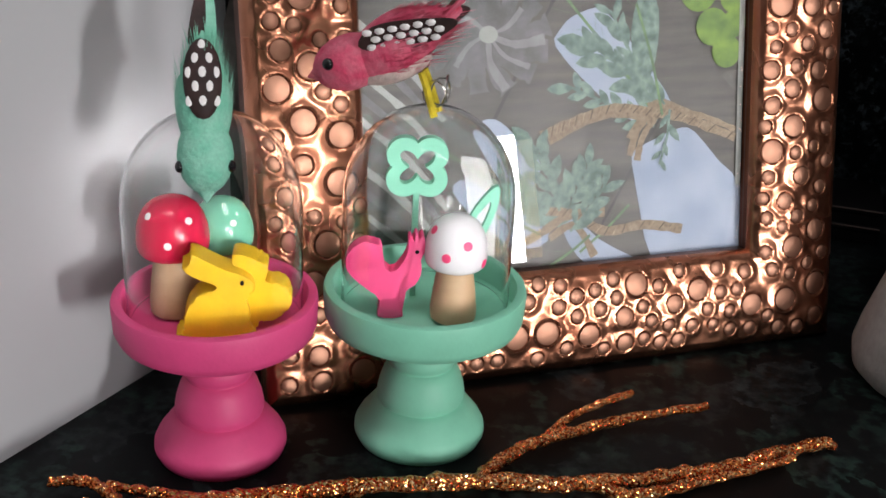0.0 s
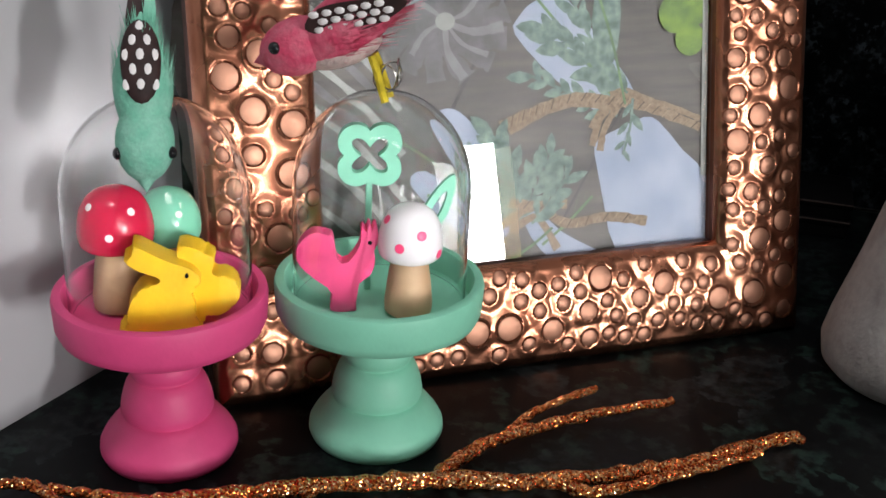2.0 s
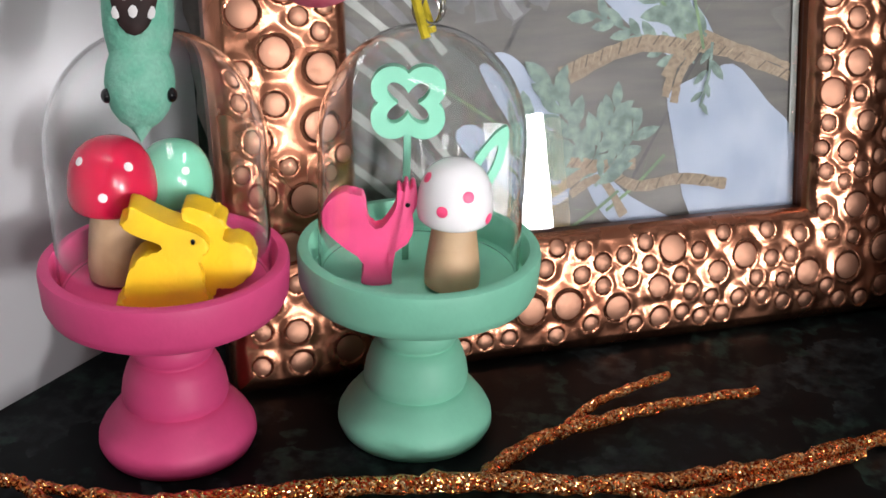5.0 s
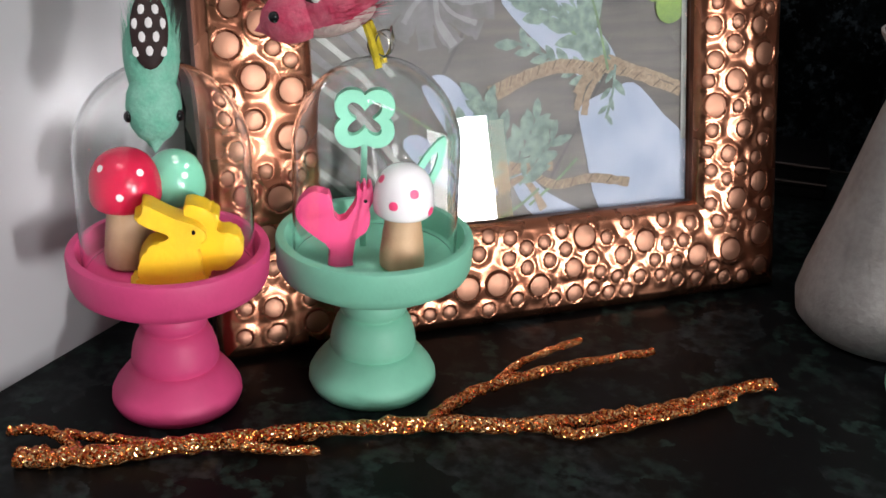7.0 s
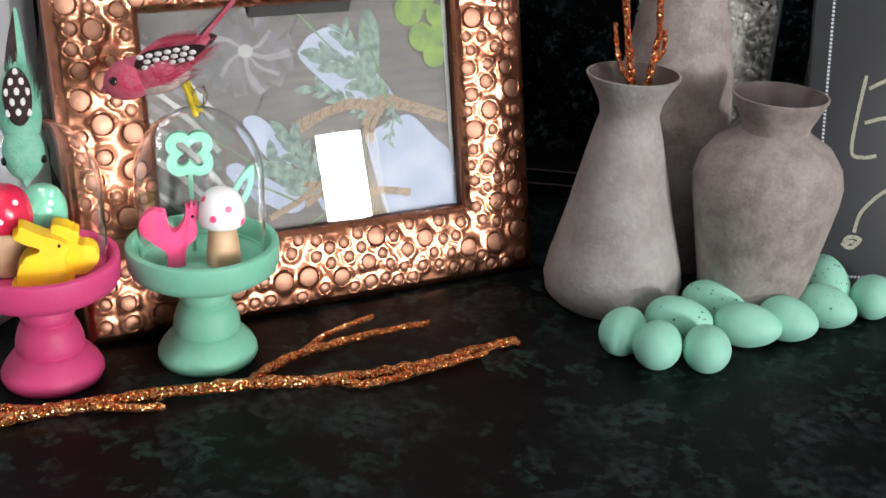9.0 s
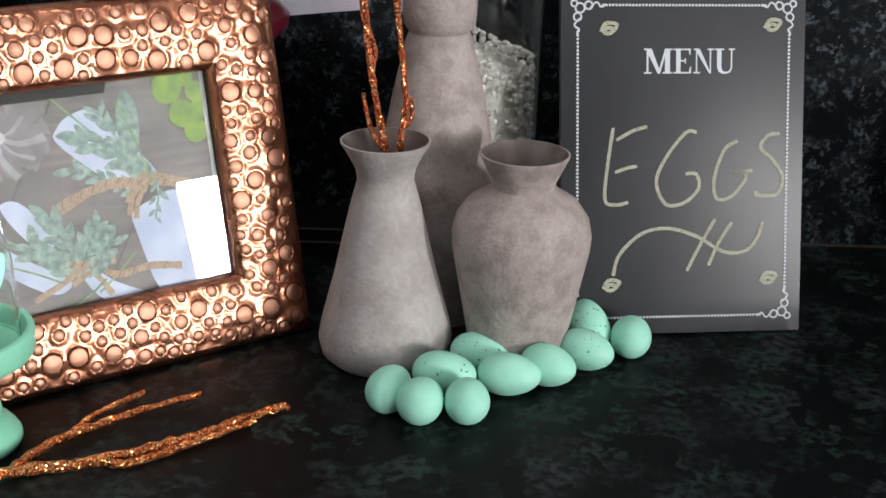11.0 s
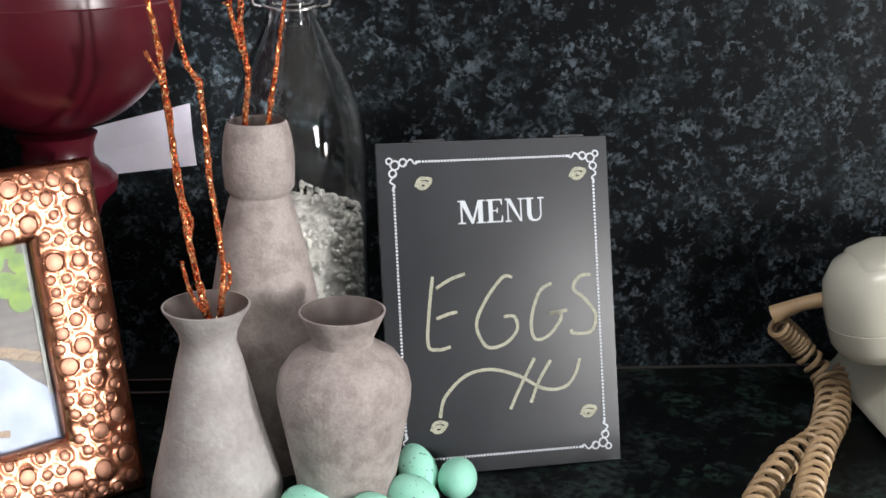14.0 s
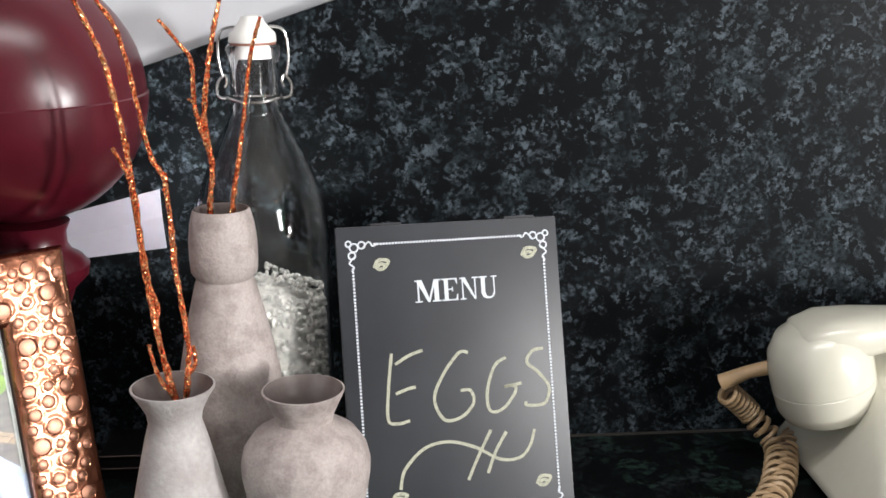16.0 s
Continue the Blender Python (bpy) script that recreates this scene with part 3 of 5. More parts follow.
# ---- copper picture frame ----
FX, FY, FYAW, FLEAN, FW, FH, FB = -0.1820, -0.0447, 35.6, 12.8, 0.2240, 0.1785, 0.0382
def picture_frame():
    m = pose(FX, FY, 0.001, 0, 0, FYAW) @ pose(0, 0, 0, -FLEAN)
    t = thing("picture_frame", m, "leaning hammered copper picture frame with raised round studs", "picture frame")
    # local x along the width, z up the face, the face towards -y
    D = 0.014; rnd = random.Random(11)
    pe, py = (0.0, 0.0006, 0.0018, 0.004, 0.016, FB-0.010, FB-0.003, FB-0.0009, FB), (0.0045, 0.0022, 0.0004, -0.0008, -0.0020, -0.0016, -0.0008, 0.0006, 0.0028)
    sizes = (0.0046, 0.0036, 0.0027); placed = []
    for _ in range(60000):
        if len(placed) >= 270: break
        r = sizes[0 if len(placed) < 44 else (1 if len(placed) < 80 else 2)]*rnd.uniform(0.93, 1.05)
        x, z = rnd.uniform(0.003, FW-0.003), rnd.uniform(0.003, FH-0.003); e = min(x, z, FW-x, FH-z)
        if e < r+0.0036 or e > FB-r-0.0012 or any((x-a)**2+(z-b)**2 < (r+q+0.0017)**2 for a, b, q in placed): continue
        placed.append((x, z, r))
    # the sheet swells round every stud; rows run from the outer to the inner edge, columns along the four sides
    P = np.array(placed); swell, wide = 0.00055, 0.0021
    def height(x, z):
        d = np.hypot(x[..., None]-P[:, 0], z[..., None]-P[:, 1])-P[:, 2]
        near = swell*np.exp(-(np.maximum(d, 0)/wide)**2)
        h = (near**4).sum(-1)**0.25
        return np.where(d.min(-1) < -0.0001, 0.00012, h)
    steps = 66; bm = bmesh.new()
    for side in range(4):
        length = FW if side % 2 == 0 else FH; n = int(length/0.0006)
        grid = []
        for k in range(steps+1):
            e = FB*k/steps; a = np.linspace(e, length-e, n)
            x, z = ((a, e+0*a), (FW-e+0*a, a), (length-a, FH-e+0*a), (e+0*a, length-a))[side]
            y = np.interp(e, pe, py)-height(x, z)*min(1, e/0.003, (FB-e)/0.0025)
            grid.append(list(zip(x.tolist(), y.tolist(), z.tolist())))
        rows = [[bm.verts.new(v) for v in row] for row in grid]
        for p, q in zip(rows, rows[1:]):
            for k in range(n-1): bm.faces.new((p[k], p[k+1], q[k+1], q[k]))
    moulding = part("moulding", bm, COPPER, t)
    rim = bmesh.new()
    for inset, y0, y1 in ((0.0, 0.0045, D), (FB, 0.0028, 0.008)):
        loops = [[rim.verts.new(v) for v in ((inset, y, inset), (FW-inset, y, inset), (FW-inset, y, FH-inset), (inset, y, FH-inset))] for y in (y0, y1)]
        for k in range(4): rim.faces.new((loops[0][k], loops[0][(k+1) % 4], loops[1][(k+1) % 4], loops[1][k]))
    part("edge", rim, COPPER_SHADE, t, "copper side edge with shade in its colour", smooth=False)
    part("backing", slab(FW-0.012, 0.004, FH-0.012, 0.001, 1, (FW/2, D-0.003, FH/2)), material("black_backing", (0.012, 0.012, 0.012), 0.7), t)
    easel = shift(slab(0.05, 0.003, 0.15, 0.001, 1), Matrix.Translation((FW/2, D+0.022, 0.082)) @ pose(0, 0, 0, 13+FLEAN))
    part("easel_foot", easel, material("black_card", (0.012, 0.012, 0.012), 0.7), t)
    # flat studs, each in a thin groove with shade in its dark colour
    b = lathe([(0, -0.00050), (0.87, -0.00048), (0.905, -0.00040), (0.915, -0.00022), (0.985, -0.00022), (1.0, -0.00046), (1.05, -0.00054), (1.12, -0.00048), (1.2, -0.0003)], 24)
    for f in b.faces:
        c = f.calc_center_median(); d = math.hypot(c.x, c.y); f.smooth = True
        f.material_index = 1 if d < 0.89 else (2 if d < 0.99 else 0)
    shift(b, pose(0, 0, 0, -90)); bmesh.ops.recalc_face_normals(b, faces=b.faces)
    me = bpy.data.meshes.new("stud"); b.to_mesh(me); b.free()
    for c in (COPPER, COPPER_DISC, COPPER_SHADE): me.materials.append(c)
    me.set_sharp_from_angle(angle=radians(60))
    for x, z, r in placed:
        e = min(x, z, FW-x, FH-z); y = float(np.interp(e, pe, py))
        slope = float(np.interp(e+0.002, pe, py)-np.interp(e-0.002, pe, py))/0.004
        gx = slope if e == x else (-slope if e == FW-x else 0.0)
        gz = slope if e == z else (-slope if e == FH-z else 0.0)
        o = new("stud", me); o.parent = moulding
        o.matrix_local = Matrix.Translation((x, y, z)) @ pose(0, 0, 0, -math.degrees(gz)+rnd.uniform(-1, 1), 0, math.degrees(gx)+rnd.uniform(-1, 1)) @ pose(0, 0, 0, 0, rnd.uniform(0, 360), 0) @ Matrix.Diagonal((r, 1, r, 1))
    return t
frame_ob = picture_frame()

# ---- vases ----
V1 = [(0, 0), (0.0285, 0), (0.0325, 0.004), (0.0337, 0.011), (0.032, 0.02), (0.0253, 0.045), (0.0205, 0.066), (0.0165, 0.083), (0.0137, 0.093), (0.0145, 0.099), (0.0185, 0.107), (0.0214, 0.1115), (0.0216, 0.1125), (0.0205, 0.1127),
      (0.017, 0.106), (0.0125, 0.098), (0.0118, 0.09), (0.02, 0.06), (0.028, 0.012), (0, 0.008)]
V2 = [(0, 0), (0.0235, 0), (0.0245, 0.003), (0.0262, 0.018), (0.0305, 0.042), (0.0338, 0.060), (0.0342, 0.067), (0.0325, 0.075), (0.027, 0.083), (0.0185, 0.0885), (0.0152, 0.091), (0.0156, 0.094), (0.0195, 0.1025), (0.0214, 0.1065), (0.0216, 0.1075), (0.0206, 0.1077),
      (0.018, 0.102), (0.0138, 0.094), (0.0135, 0.09), (0.028, 0.075), (0.03, 0.06), (0.022, 0.01), (0, 0.008)]
V3 = [(0, 0), (0.0285, 0), (0.029, 0.004), (0.029, 0.08), (0.0282, 0.098), (0.0235, 0.122), (0.0185, 0.143), (0.0168, 0.150), (0.0158, 0.1525), (0.0153, 0.1535), (0.0162, 0.1545), (0.0182, 0.1575), (0.0187, 0.165), (0.0187, 0.174), (0.0176, 0.184), (0.0160, 0.1905), (0.0150, 0.1925), (0.0142, 0.1925),
      (0.0135, 0.19), (0.0125, 0.16), (0.02, 0.11), (0.024, 0.02), (0, 0.01)]
def vase(x, y, prof, mat, label):
    t = thing("vase", pose(x, y, 0), label, "vase", "vases")
    top = max(range(len(prof)), key=lambda i: prof[i][1])
    part("body", lathe(prof[:top+1], 64), mat, t)
    part("inner_wall", lathe(prof[top:], 64), CLAY_IN, t, "smooth darker glazed inside")
    return t
vase(0.0395, 0.0655, V1, CLAY, "grey-brown rough ceramic vase with a conical body and flared lip")
vase(0.1058, 0.068, V2, CLAY_BROWN, "grey-brown rough ceramic vase with a round shoulder and flared lip")
vase(0.0617, 0.1225, V3, CLAY_BROWN, "tall grey-brown rough ceramic bottle vase with a thick collar")

def twig(name, paths, label, group=""):
    t = thing(name, Matrix.Identity(4), label, "glitter twig", group)
    rnd = random.Random(len(paths)*7+int(abs(paths[0][0][0][0])*1000))
    for i, (pts, r0, r1) in enumerate(paths):
        sm = spline([Vector(p) for p in pts], 10, False)
        sm = [p+Vector((rnd.uniform(-1, 1), rnd.uniform(-1, 1), rnd.uniform(-1, 1)))*r0*0.13 for p in sm]
        n = len(sm); rad = [(r0+(r1-r0)*k/(n-1))*(0.9 if name == "glitter_branch" else 1.0)*rnd.uniform(0.80, 1.2) for k in range(n)]
        part("stem" if i == 0 else "side_shoot", tube(sm, rad, 9), GLITTER if name == "glitter_branch" else GLITTER_RED, t)
    return t
# branch lying in front of the stands
z = 0.0035
twig("glitter_branch", [
    ([(-0.213, -0.116, z), (-0.196, -0.110, z), (-0.171, -0.0955, z), (-0.143, -0.079, z), (-0.123, -0.0685, z), (-0.097, -0.058, z), (-0.070, -0.0485, z), (-0.0345, -0.027, z), (-0.012, -0.006, z), (0.000, 0.002, z)], 0.0036, 0.0023),
    ([(-0.105, -0.062, z), (-0.100, -0.0465, z), (-0.0904, -0.031, z), (-0.066, -0.008, z), (-0.0418, 0.0099, z)], 0.0026, 0.0017),
    ([(-0.0904, -0.030, z), (-0.083, -0.014, 0.005), (-0.0669, 0.005, 0.006)], 0.0015, 0.0014),
    ([(-0.070, -0.0485, z), (-0.058, -0.050, z), (-0.036, -0.033, z), (-0.012, -0.012, z)], 0.0024, 0.0015),
    ([(-0.196, -0.110, z), (-0.206, -0.103, z), (-0.2148, -0.1017, z), (-0.223, -0.106, z)], 0.0024, 0.0018),
    ([(-0.171, -0.0955, z), (-0.190, -0.099, z), (-0.206, -0.101, z)], 0.002, 0.0017),
    ([(-0.160, -0.090, z), (-0.145, -0.0885, z), (-0.1312, -0.0844, z)], 0.0022, 0.0015),
], "copper glitter covered branch lying on the dark worktop")
# twigs standing in the vases
twig("glitter_twig", [([(0.043, 0.067, 0.085), (0.0401, 0.068, 0.104), (0.0353, 0.068, 0.1274), (0.0306, 0.069, 0.161), (0.0269, 0.070, 0.205), (0.0249, 0.070, 0.233), (0.0195, 0.070, 0.2665), (0.0155, 0.070, 0.2826), (0.0057, 0.070, 0.3065), (-0.002, 0.070, 0.325)], 0.0021, 0.0012),
                      ([(0.0269, 0.070, 0.206), (0.0241, 0.070, 0.2221), (0.0178, 0.070, 0.2357)], 0.0014, 0.0010),
                      ([(0.0395, 0.067, 0.106), (0.0332, 0.067, 0.1154), (0.0298, 0.067, 0.1279), (0.0289, 0.067, 0.1347)], 0.0013, 0.0010),
                      ([(0.0325, 0.069, 0.146), (0.0345, 0.069, 0.1533), (0.0318, 0.069, 0.1625), (0.0292, 0.070, 0.172)], 0.0013, 0.0010)], "tall copper glitter twig standing in a conical vase", "vase twigs")
twig("glitter_twig", [([(0.041, 0.064, 0.085), (0.0456, 0.066, 0.1045), (0.0481, 0.067, 0.1246), (0.0486, 0.067, 0.1369), (0.0446, 0.068, 0.1759), (0.0425, 0.068, 0.2179), (0.0362, 0.068, 0.2335), (0.0261, 0.068, 0.288), (0.0166, 0.068, 0.3065), (0.010, 0.068, 0.322)], 0.0018, 0.0011),
                      ([(0.0478, 0.067, 0.118), (0.0515, 0.067, 0.124), (0.0512, 0.067, 0.133)], 0.0013, 0.0010),
                      ([(0.0425, 0.068, 0.214), (0.0428, 0.068, 0.2235)], 0.0015, 0.0012)], "copper glitter twig standing in a conical vase", "vase twigs")
twig("glitter_twig", [([(0.057, 0.122, 0.15), (0.0559, 0.122, 0.1917), (0.0585, 0.122, 0.2141), (0.0559, 0.122, 0.2417), (0.0593, 0.122, 0.2685), (0.0634, 0.122, 0.289), (0.0672, 0.122, 0.3034), (0.071, 0.122, 0.32)], 0.0019, 0.0012),
                      ([(0.0575, 0.122, 0.222), (0.0514, 0.121, 0.2479), (0.0508, 0.121, 0.2717), (0.0434, 0.121, 0.2835), (0.0354, 0.121, 0.2937)], 0.0014, 0.0010),
                      ([(0.0510, 0.121, 0.250), (0.0482, 0.121, 0.2525)], 0.0011, 0.0009)], "forked copper glitter twig standing in the tall bottle vase", "vase twigs")
twig("glitter_twig", [([(0.066, 0.122, 0.15), (0.0682, 0.122, 0.1926), (0.0720, 0.122, 0.215), (0.076, 0.122, 0.2383), (0.0817, 0.122, 0.2741), (0.0877, 0.122, 0.2945)], 0.0017, 0.0010)], "thin copper glitter twig standing in the tall bottle vase", "vase twigs")

# ---- eggs ----
def egg(x, y, z, turn, tilt, L, Wd, speckled):
    lab = "speckled mint green imitation egg on the dark worktop" if speckled else "plain mint green imitation egg on the dark worktop"
    prof = []
    for k in range(21):
        a = math.pi*k/20; zz = -math.cos(a); r = math.sin(a)*(1-0.13*zz)
        prof.append((r*Wd/2, zz*L/2))
    prof[0] = (0, -L/2); prof[-1] = (0, L/2)
    t = thing("egg", Matrix.Translation((x, y, z)) @ pose(0, 0, 0, 0, 0, turn) @ pose(0, 0, 0, 0, 90-tilt, 0), lab, "egg", "eggs")
    part("shell", lathe(prof, 32), EGG, t)
    if speckled:
        rnd = random.Random(int(x*9000)); bm = bmesh.new()
        for _ in range(70):
            a = rnd.gauss(1.57, 0.55); b = rnd.uniform(0, 2*math.pi); zz = -math.cos(a); r = math.sin(a)*(1-0.13*zz)*Wd/2
            p = Vector((r*math.cos(b), r*math.sin(b), zz*L/2)); n = Vector((p.x/(Wd*Wd), p.y/(Wd*Wd), p.z/(L*L))).normalized()
            s = rnd.choice((0.0002, 0.0003, 0.0004, 0.0006)); u = n.orthogonal().normalized(); v = n.cross(u)
            bm.faces.new([bm.verts.new(p+n*0.00008+(u*math.cos(c)+v*math.sin(c))*s*rnd.uniform(0.6, 1.2)) for c in np.linspace(0, 2*math.pi, 7)[:-1]])
        tagged(part("speckles", bm, SPECK, t, "dark speckles"), kind="stuff")
for a in [(0.0437, 0.0103, 0.0102, 70, 8, 0.027, 0.0205, 0), (0.0588, 0.0002, 0.0104, 75, 0, 0.025, 0.0212, 0), (0.0797, 0.0022, 0.0102, 95, 0, 0.025, 0.0207, 0),
          (0.0683, 0.0265, 0.0104, -4, 0, 0.031, 0.0208, 1), (0.085, 0.0475, 0.0104, -24, 4, 0.031, 0.0205, 1), (0.0992, 0.028, 0.0101, -6, 0, 0.0305, 0.0205, 0),
          (0.1181, 0.038, 0.0104, -25, 0, 0.028, 0.0208, 0), (0.1376, 0.0560, 0.0103, -28, 0, 0.029, 0.0206, 1), (0.1403, 0.077, 0.0137, 115, 50, 0.028, 0.0205, 1), (0.1617, 0.0734, 0.0104, 80, 5, 0.026, 0.0207, 0)]:
    egg(a[0]+0.0027, *a[1:])

# ---- chalkboard ----
def chalkboard():
    tl, tr_, br = Vector((0.1245, 0.1366, 0.1730)), Vector((0.2527, 0.1545, 0.1730)), Vector((0.2585, 0.1020, 0.002))
    u = (tr_-tl); u.z = 0; W = 0.130; u.normalize()
    turn = math.degrees(math.atan2(u.y, u.x)); H = 0.1820
    back = (tr_-br).dot(Vector((-u.y, u.x, 0))); lean = math.degrees(math.atan2(back, 0.173))
    o = br-u*W; o.y += 0.0045; o.z = 0.0012
    t = thing("chalkboard", Matrix.Translation(o) @ pose(0, 0, 0, 0, 0, turn) @ pose(0, 0, 0, -lean), "leaning black menu chalkboard with chalk writing and printed white border", "chalkboard")
    part("panel", slab(W, 0.004, H, 0.0006, 2, (W/2, 0.002, H/2)), BOARD, t)
    y = -0.0003
    part("back_flap", shift(slab(W*0.92, 0.003, H*0.98, 0.0006, 1), Matrix.Translation((W/2, 0.0305, H*0.485)) @ pose(0, 0, 0, 18.5)), BOARD, t)
    for xx in (0.024, 0.103): part("hinge", slab(0.018, 0.010, 0.0016, 0.0004, 1, (xx+0.005, 0.005, H+0.0006)), material("dark_hinge", (0.06, 0.06, 0.065), 0.4, 0.6), t)
    dots = bmesh.new()
    def dot(x, z, r=0.00072):
        dots.faces.new([dots.verts.new((x+r*math.cos(a), y, z+r*math.sin(a))) for a in np.linspace(0, 2*math.pi, 9)[:-1]])
    n = 50
    for k in range(n):
        x = 0.022+(W-0.044)*k/(n-1); dot(x, H-0.0105); dot(x, 0.009)
    n = 72
    for k in range(n):
        zz = 0.022+(H-0.046)*k/(n-1); dot(0.0088, zz); dot(W-0.0088, zz)
    tagged(part("dotted_border", dots, PRINT, t, "printed white dotted line"), kind="stuff")
    def stroke(name, pts, w, mat, steps=8):
        sm = spline([Vector((a, y, b)) for a, b in pts], steps, False); bm = bmesh.new(); prev = None; rnd = random.Random(int(pts[0][0]*9999))
        for i, p in enumerate(sm):
            d = (sm[min(i+1, len(sm)-1)]-sm[max(i-1, 0)]).normalized(); s = Vector((-d.z, 0, d.x))*w/2*(rnd.uniform(0.9, 1.1) if mat is CHALK else 1)
            cur = (bm.verts.new(p+s), bm.verts.new(p-s))
            if prev: bm.faces.new((prev[0], prev[1], cur[1], cur[0]))
            prev = cur
        return part(name, bm, mat, t)
    # corner scrolls
    for cx, cz, sx, sz in ((0.0065, H-0.0085, 1, -1), (W-0.0065, H-0.0085, -1, -1), (W-0.0065, 0.007, -1, 1), (0.0065, 0.007, 1, 1)):
        f = lambda pts: [(cx+sx*a, cz+sz*b) for a, b in pts]
        loop = lambda a0, b0, r: [(a0+r*math.cos(q), b0+r*math.sin(q)) for q in np.linspace(0, 2*math.pi, 9)]
        for g in (loop(0.0035, 0.0035, 0.0024), loop(0.008, 0.0022, 0.002), loop(0.0022, 0.008, 0.002), [(0.008, 0.0045), (0.012, 0.0005), (0.0145, 0.003), (0.017, 0.0015)], [(0.0045, 0.008), (0.0005, 0.012), (0.003, 0.0145), (0.0015, 0.017)], loop(0.0005, 0.0012, 0.0016)):
            stroke("corner_scroll", f(g), 0.0009, PRINT, 4)
    # printed word, letter by letter, with slab feet
    def quads(name, polys, x0, z0, w, h):
        bm = bmesh.new()
        for k, p in enumerate(polys): bm.faces.new([bm.verts.new((x0+a*w, y-0.00004*k, z0+c*h)) for a, c in p])
        part(name, bm, PRINT, t, smooth=False)
    bar = lambda a, b, c, d: [(a, c), (b, c), (b, d), (a, d)]
    foot = lambda a, b: [bar(a, b, 0, 0.06), bar(a, b, 0.94, 1)]
    z0, h = H-0.0455, 0.0128; x0 = W*0.335
    quads("menu_letter_m", [bar(0.10, 0.17, 0, 1), bar(0.76, 0.94, 0, 1), [(0.06, 1), (0.28, 1), (0.60, 0.04), (0.50, 0.0)], [(0.50, 0.0), (0.58, 0.0), (0.84, 1), (0.76, 1)], bar(0, 0.28, 0, 0.06), bar(0.68, 1.02, 0, 0.06), bar(0, 0.2, 0.94, 1), bar(0.80, 1.02, 0.94, 1)], x0, z0, 0.0148, h)
    quads("menu_letter_e", [bar(0.14, 0.38, 0, 1), bar(0, 0.95, 0, 0.06), bar(0, 0.92, 0.94, 1), bar(0.3, 0.66, 0.48, 0.54), [(0.95, 0.0), (0.95, 0.28), (0.90, 0.28), (0.80, 0.0)], [(0.92, 1), (0.92, 0.75), (0.87, 0.75), (0.78, 1)], bar(0.60, 0.66, 0.40, 0.62)], x0+0.0158, z0, 0.0098, h)
    quads("menu_letter_n", [bar(0.12, 0.19, 0, 1), bar(0.80, 0.87, 0.02, 1), [(0.06, 1), (0.30, 1), (0.87, 0.0), (0.78, 0.0)], bar(0, 0.32, 0, 0.06), bar(0.0, 0.2, 0.94, 1), bar(0.68, 1.0, 0.94, 1)], x0+0.0264, z0, 0.0108, h)
    quads("menu_letter_u", [bar(0.12, 0.34, 0.22, 1), bar(0.80, 0.87, 0.22, 1), [(0.12, 0.24), (0.34, 0.24), (0.42, 0.09), (0.55, 0.06), (0.55, -0.02), (0.36, -0.01), (0.20, 0.07)], [(0.55, -0.02), (0.55, 0.06), (0.70, 0.09), (0.80, 0.24), (0.87, 0.24), (0.80, 0.08), (0.68, 0.0)], bar(0, 0.46, 0.94, 1), bar(0.68, 1.0, 0.94, 1)], x0+0.0377, z0, 0.0108, h)
    # chalk writing, in units of the board
    def c(name, pts, w=0.0018): return stroke(name, [(a*W-0.0012, (1.012-b)*H) for a, b in pts], w, CHALK)
    c("chalk_letter_e", [(0.222, 0.415), (0.20, 0.52), (0.19, 0.62), (0.235, 0.635), (0.285, 0.628)]); c("chalk_letter_e", [(0.235, 0.45), (0.30, 0.425), (0.36, 0.412)]); c("chalk_letter_e", [(0.23, 0.542), (0.28, 0.53), (0.32, 0.525)])
    c("chalk_letter_g", [(0.565, 0.43), (0.52, 0.43), (0.44, 0.50), (0.40, 0.57), (0.44, 0.635), (0.52, 0.63), (0.575, 0.59), (0.565, 0.55), (0.52, 0.548)])
    c("chalk_letter_g", [(0.735, 0.455), (0.68, 0.48), (0.64, 0.56), (0.65, 0.62), (0.71, 0.615), (0.77, 0.565), (0.76, 0.545), (0.72, 0.548), (0.80, 0.54)])
    c("chalk_letter_s", [(0.91, 0.435), (0.86, 0.44), (0.83, 0.475), (0.88, 0.51), (0.925, 0.56), (0.90, 0.61), (0.82, 0.612), (0.815, 0.60)])
    c("chalk_flourish", [(0.225, 0.84), (0.25, 0.78), (0.34, 0.72), (0.45, 0.705), (0.57, 0.73), (0.68, 0.775), (0.77, 0.775), (0.82, 0.74), (0.845, 0.69)])
    c("chalk_flourish", [(0.645, 0.68), (0.58, 0.76), (0.53, 0.83)]); c("chalk_flourish", [(0.715, 0.69), (0.66, 0.75), (0.62, 0.815)])
    for a, b in ((0.20, 0.135), (0.87, 0.125), (0.215, 0.868), (0.87, 0.855)):
        c("chalk_smudge", [(a-0.03, b+0.01), (a-0.01, b-0.014), (a+0.035, b-0.010), (a+0.012, b+0.012), (a-0.016, b+0.012), (a-0.004, b-0.002), (a+0.022, b+0.002)], 0.0019)
chalkboard()

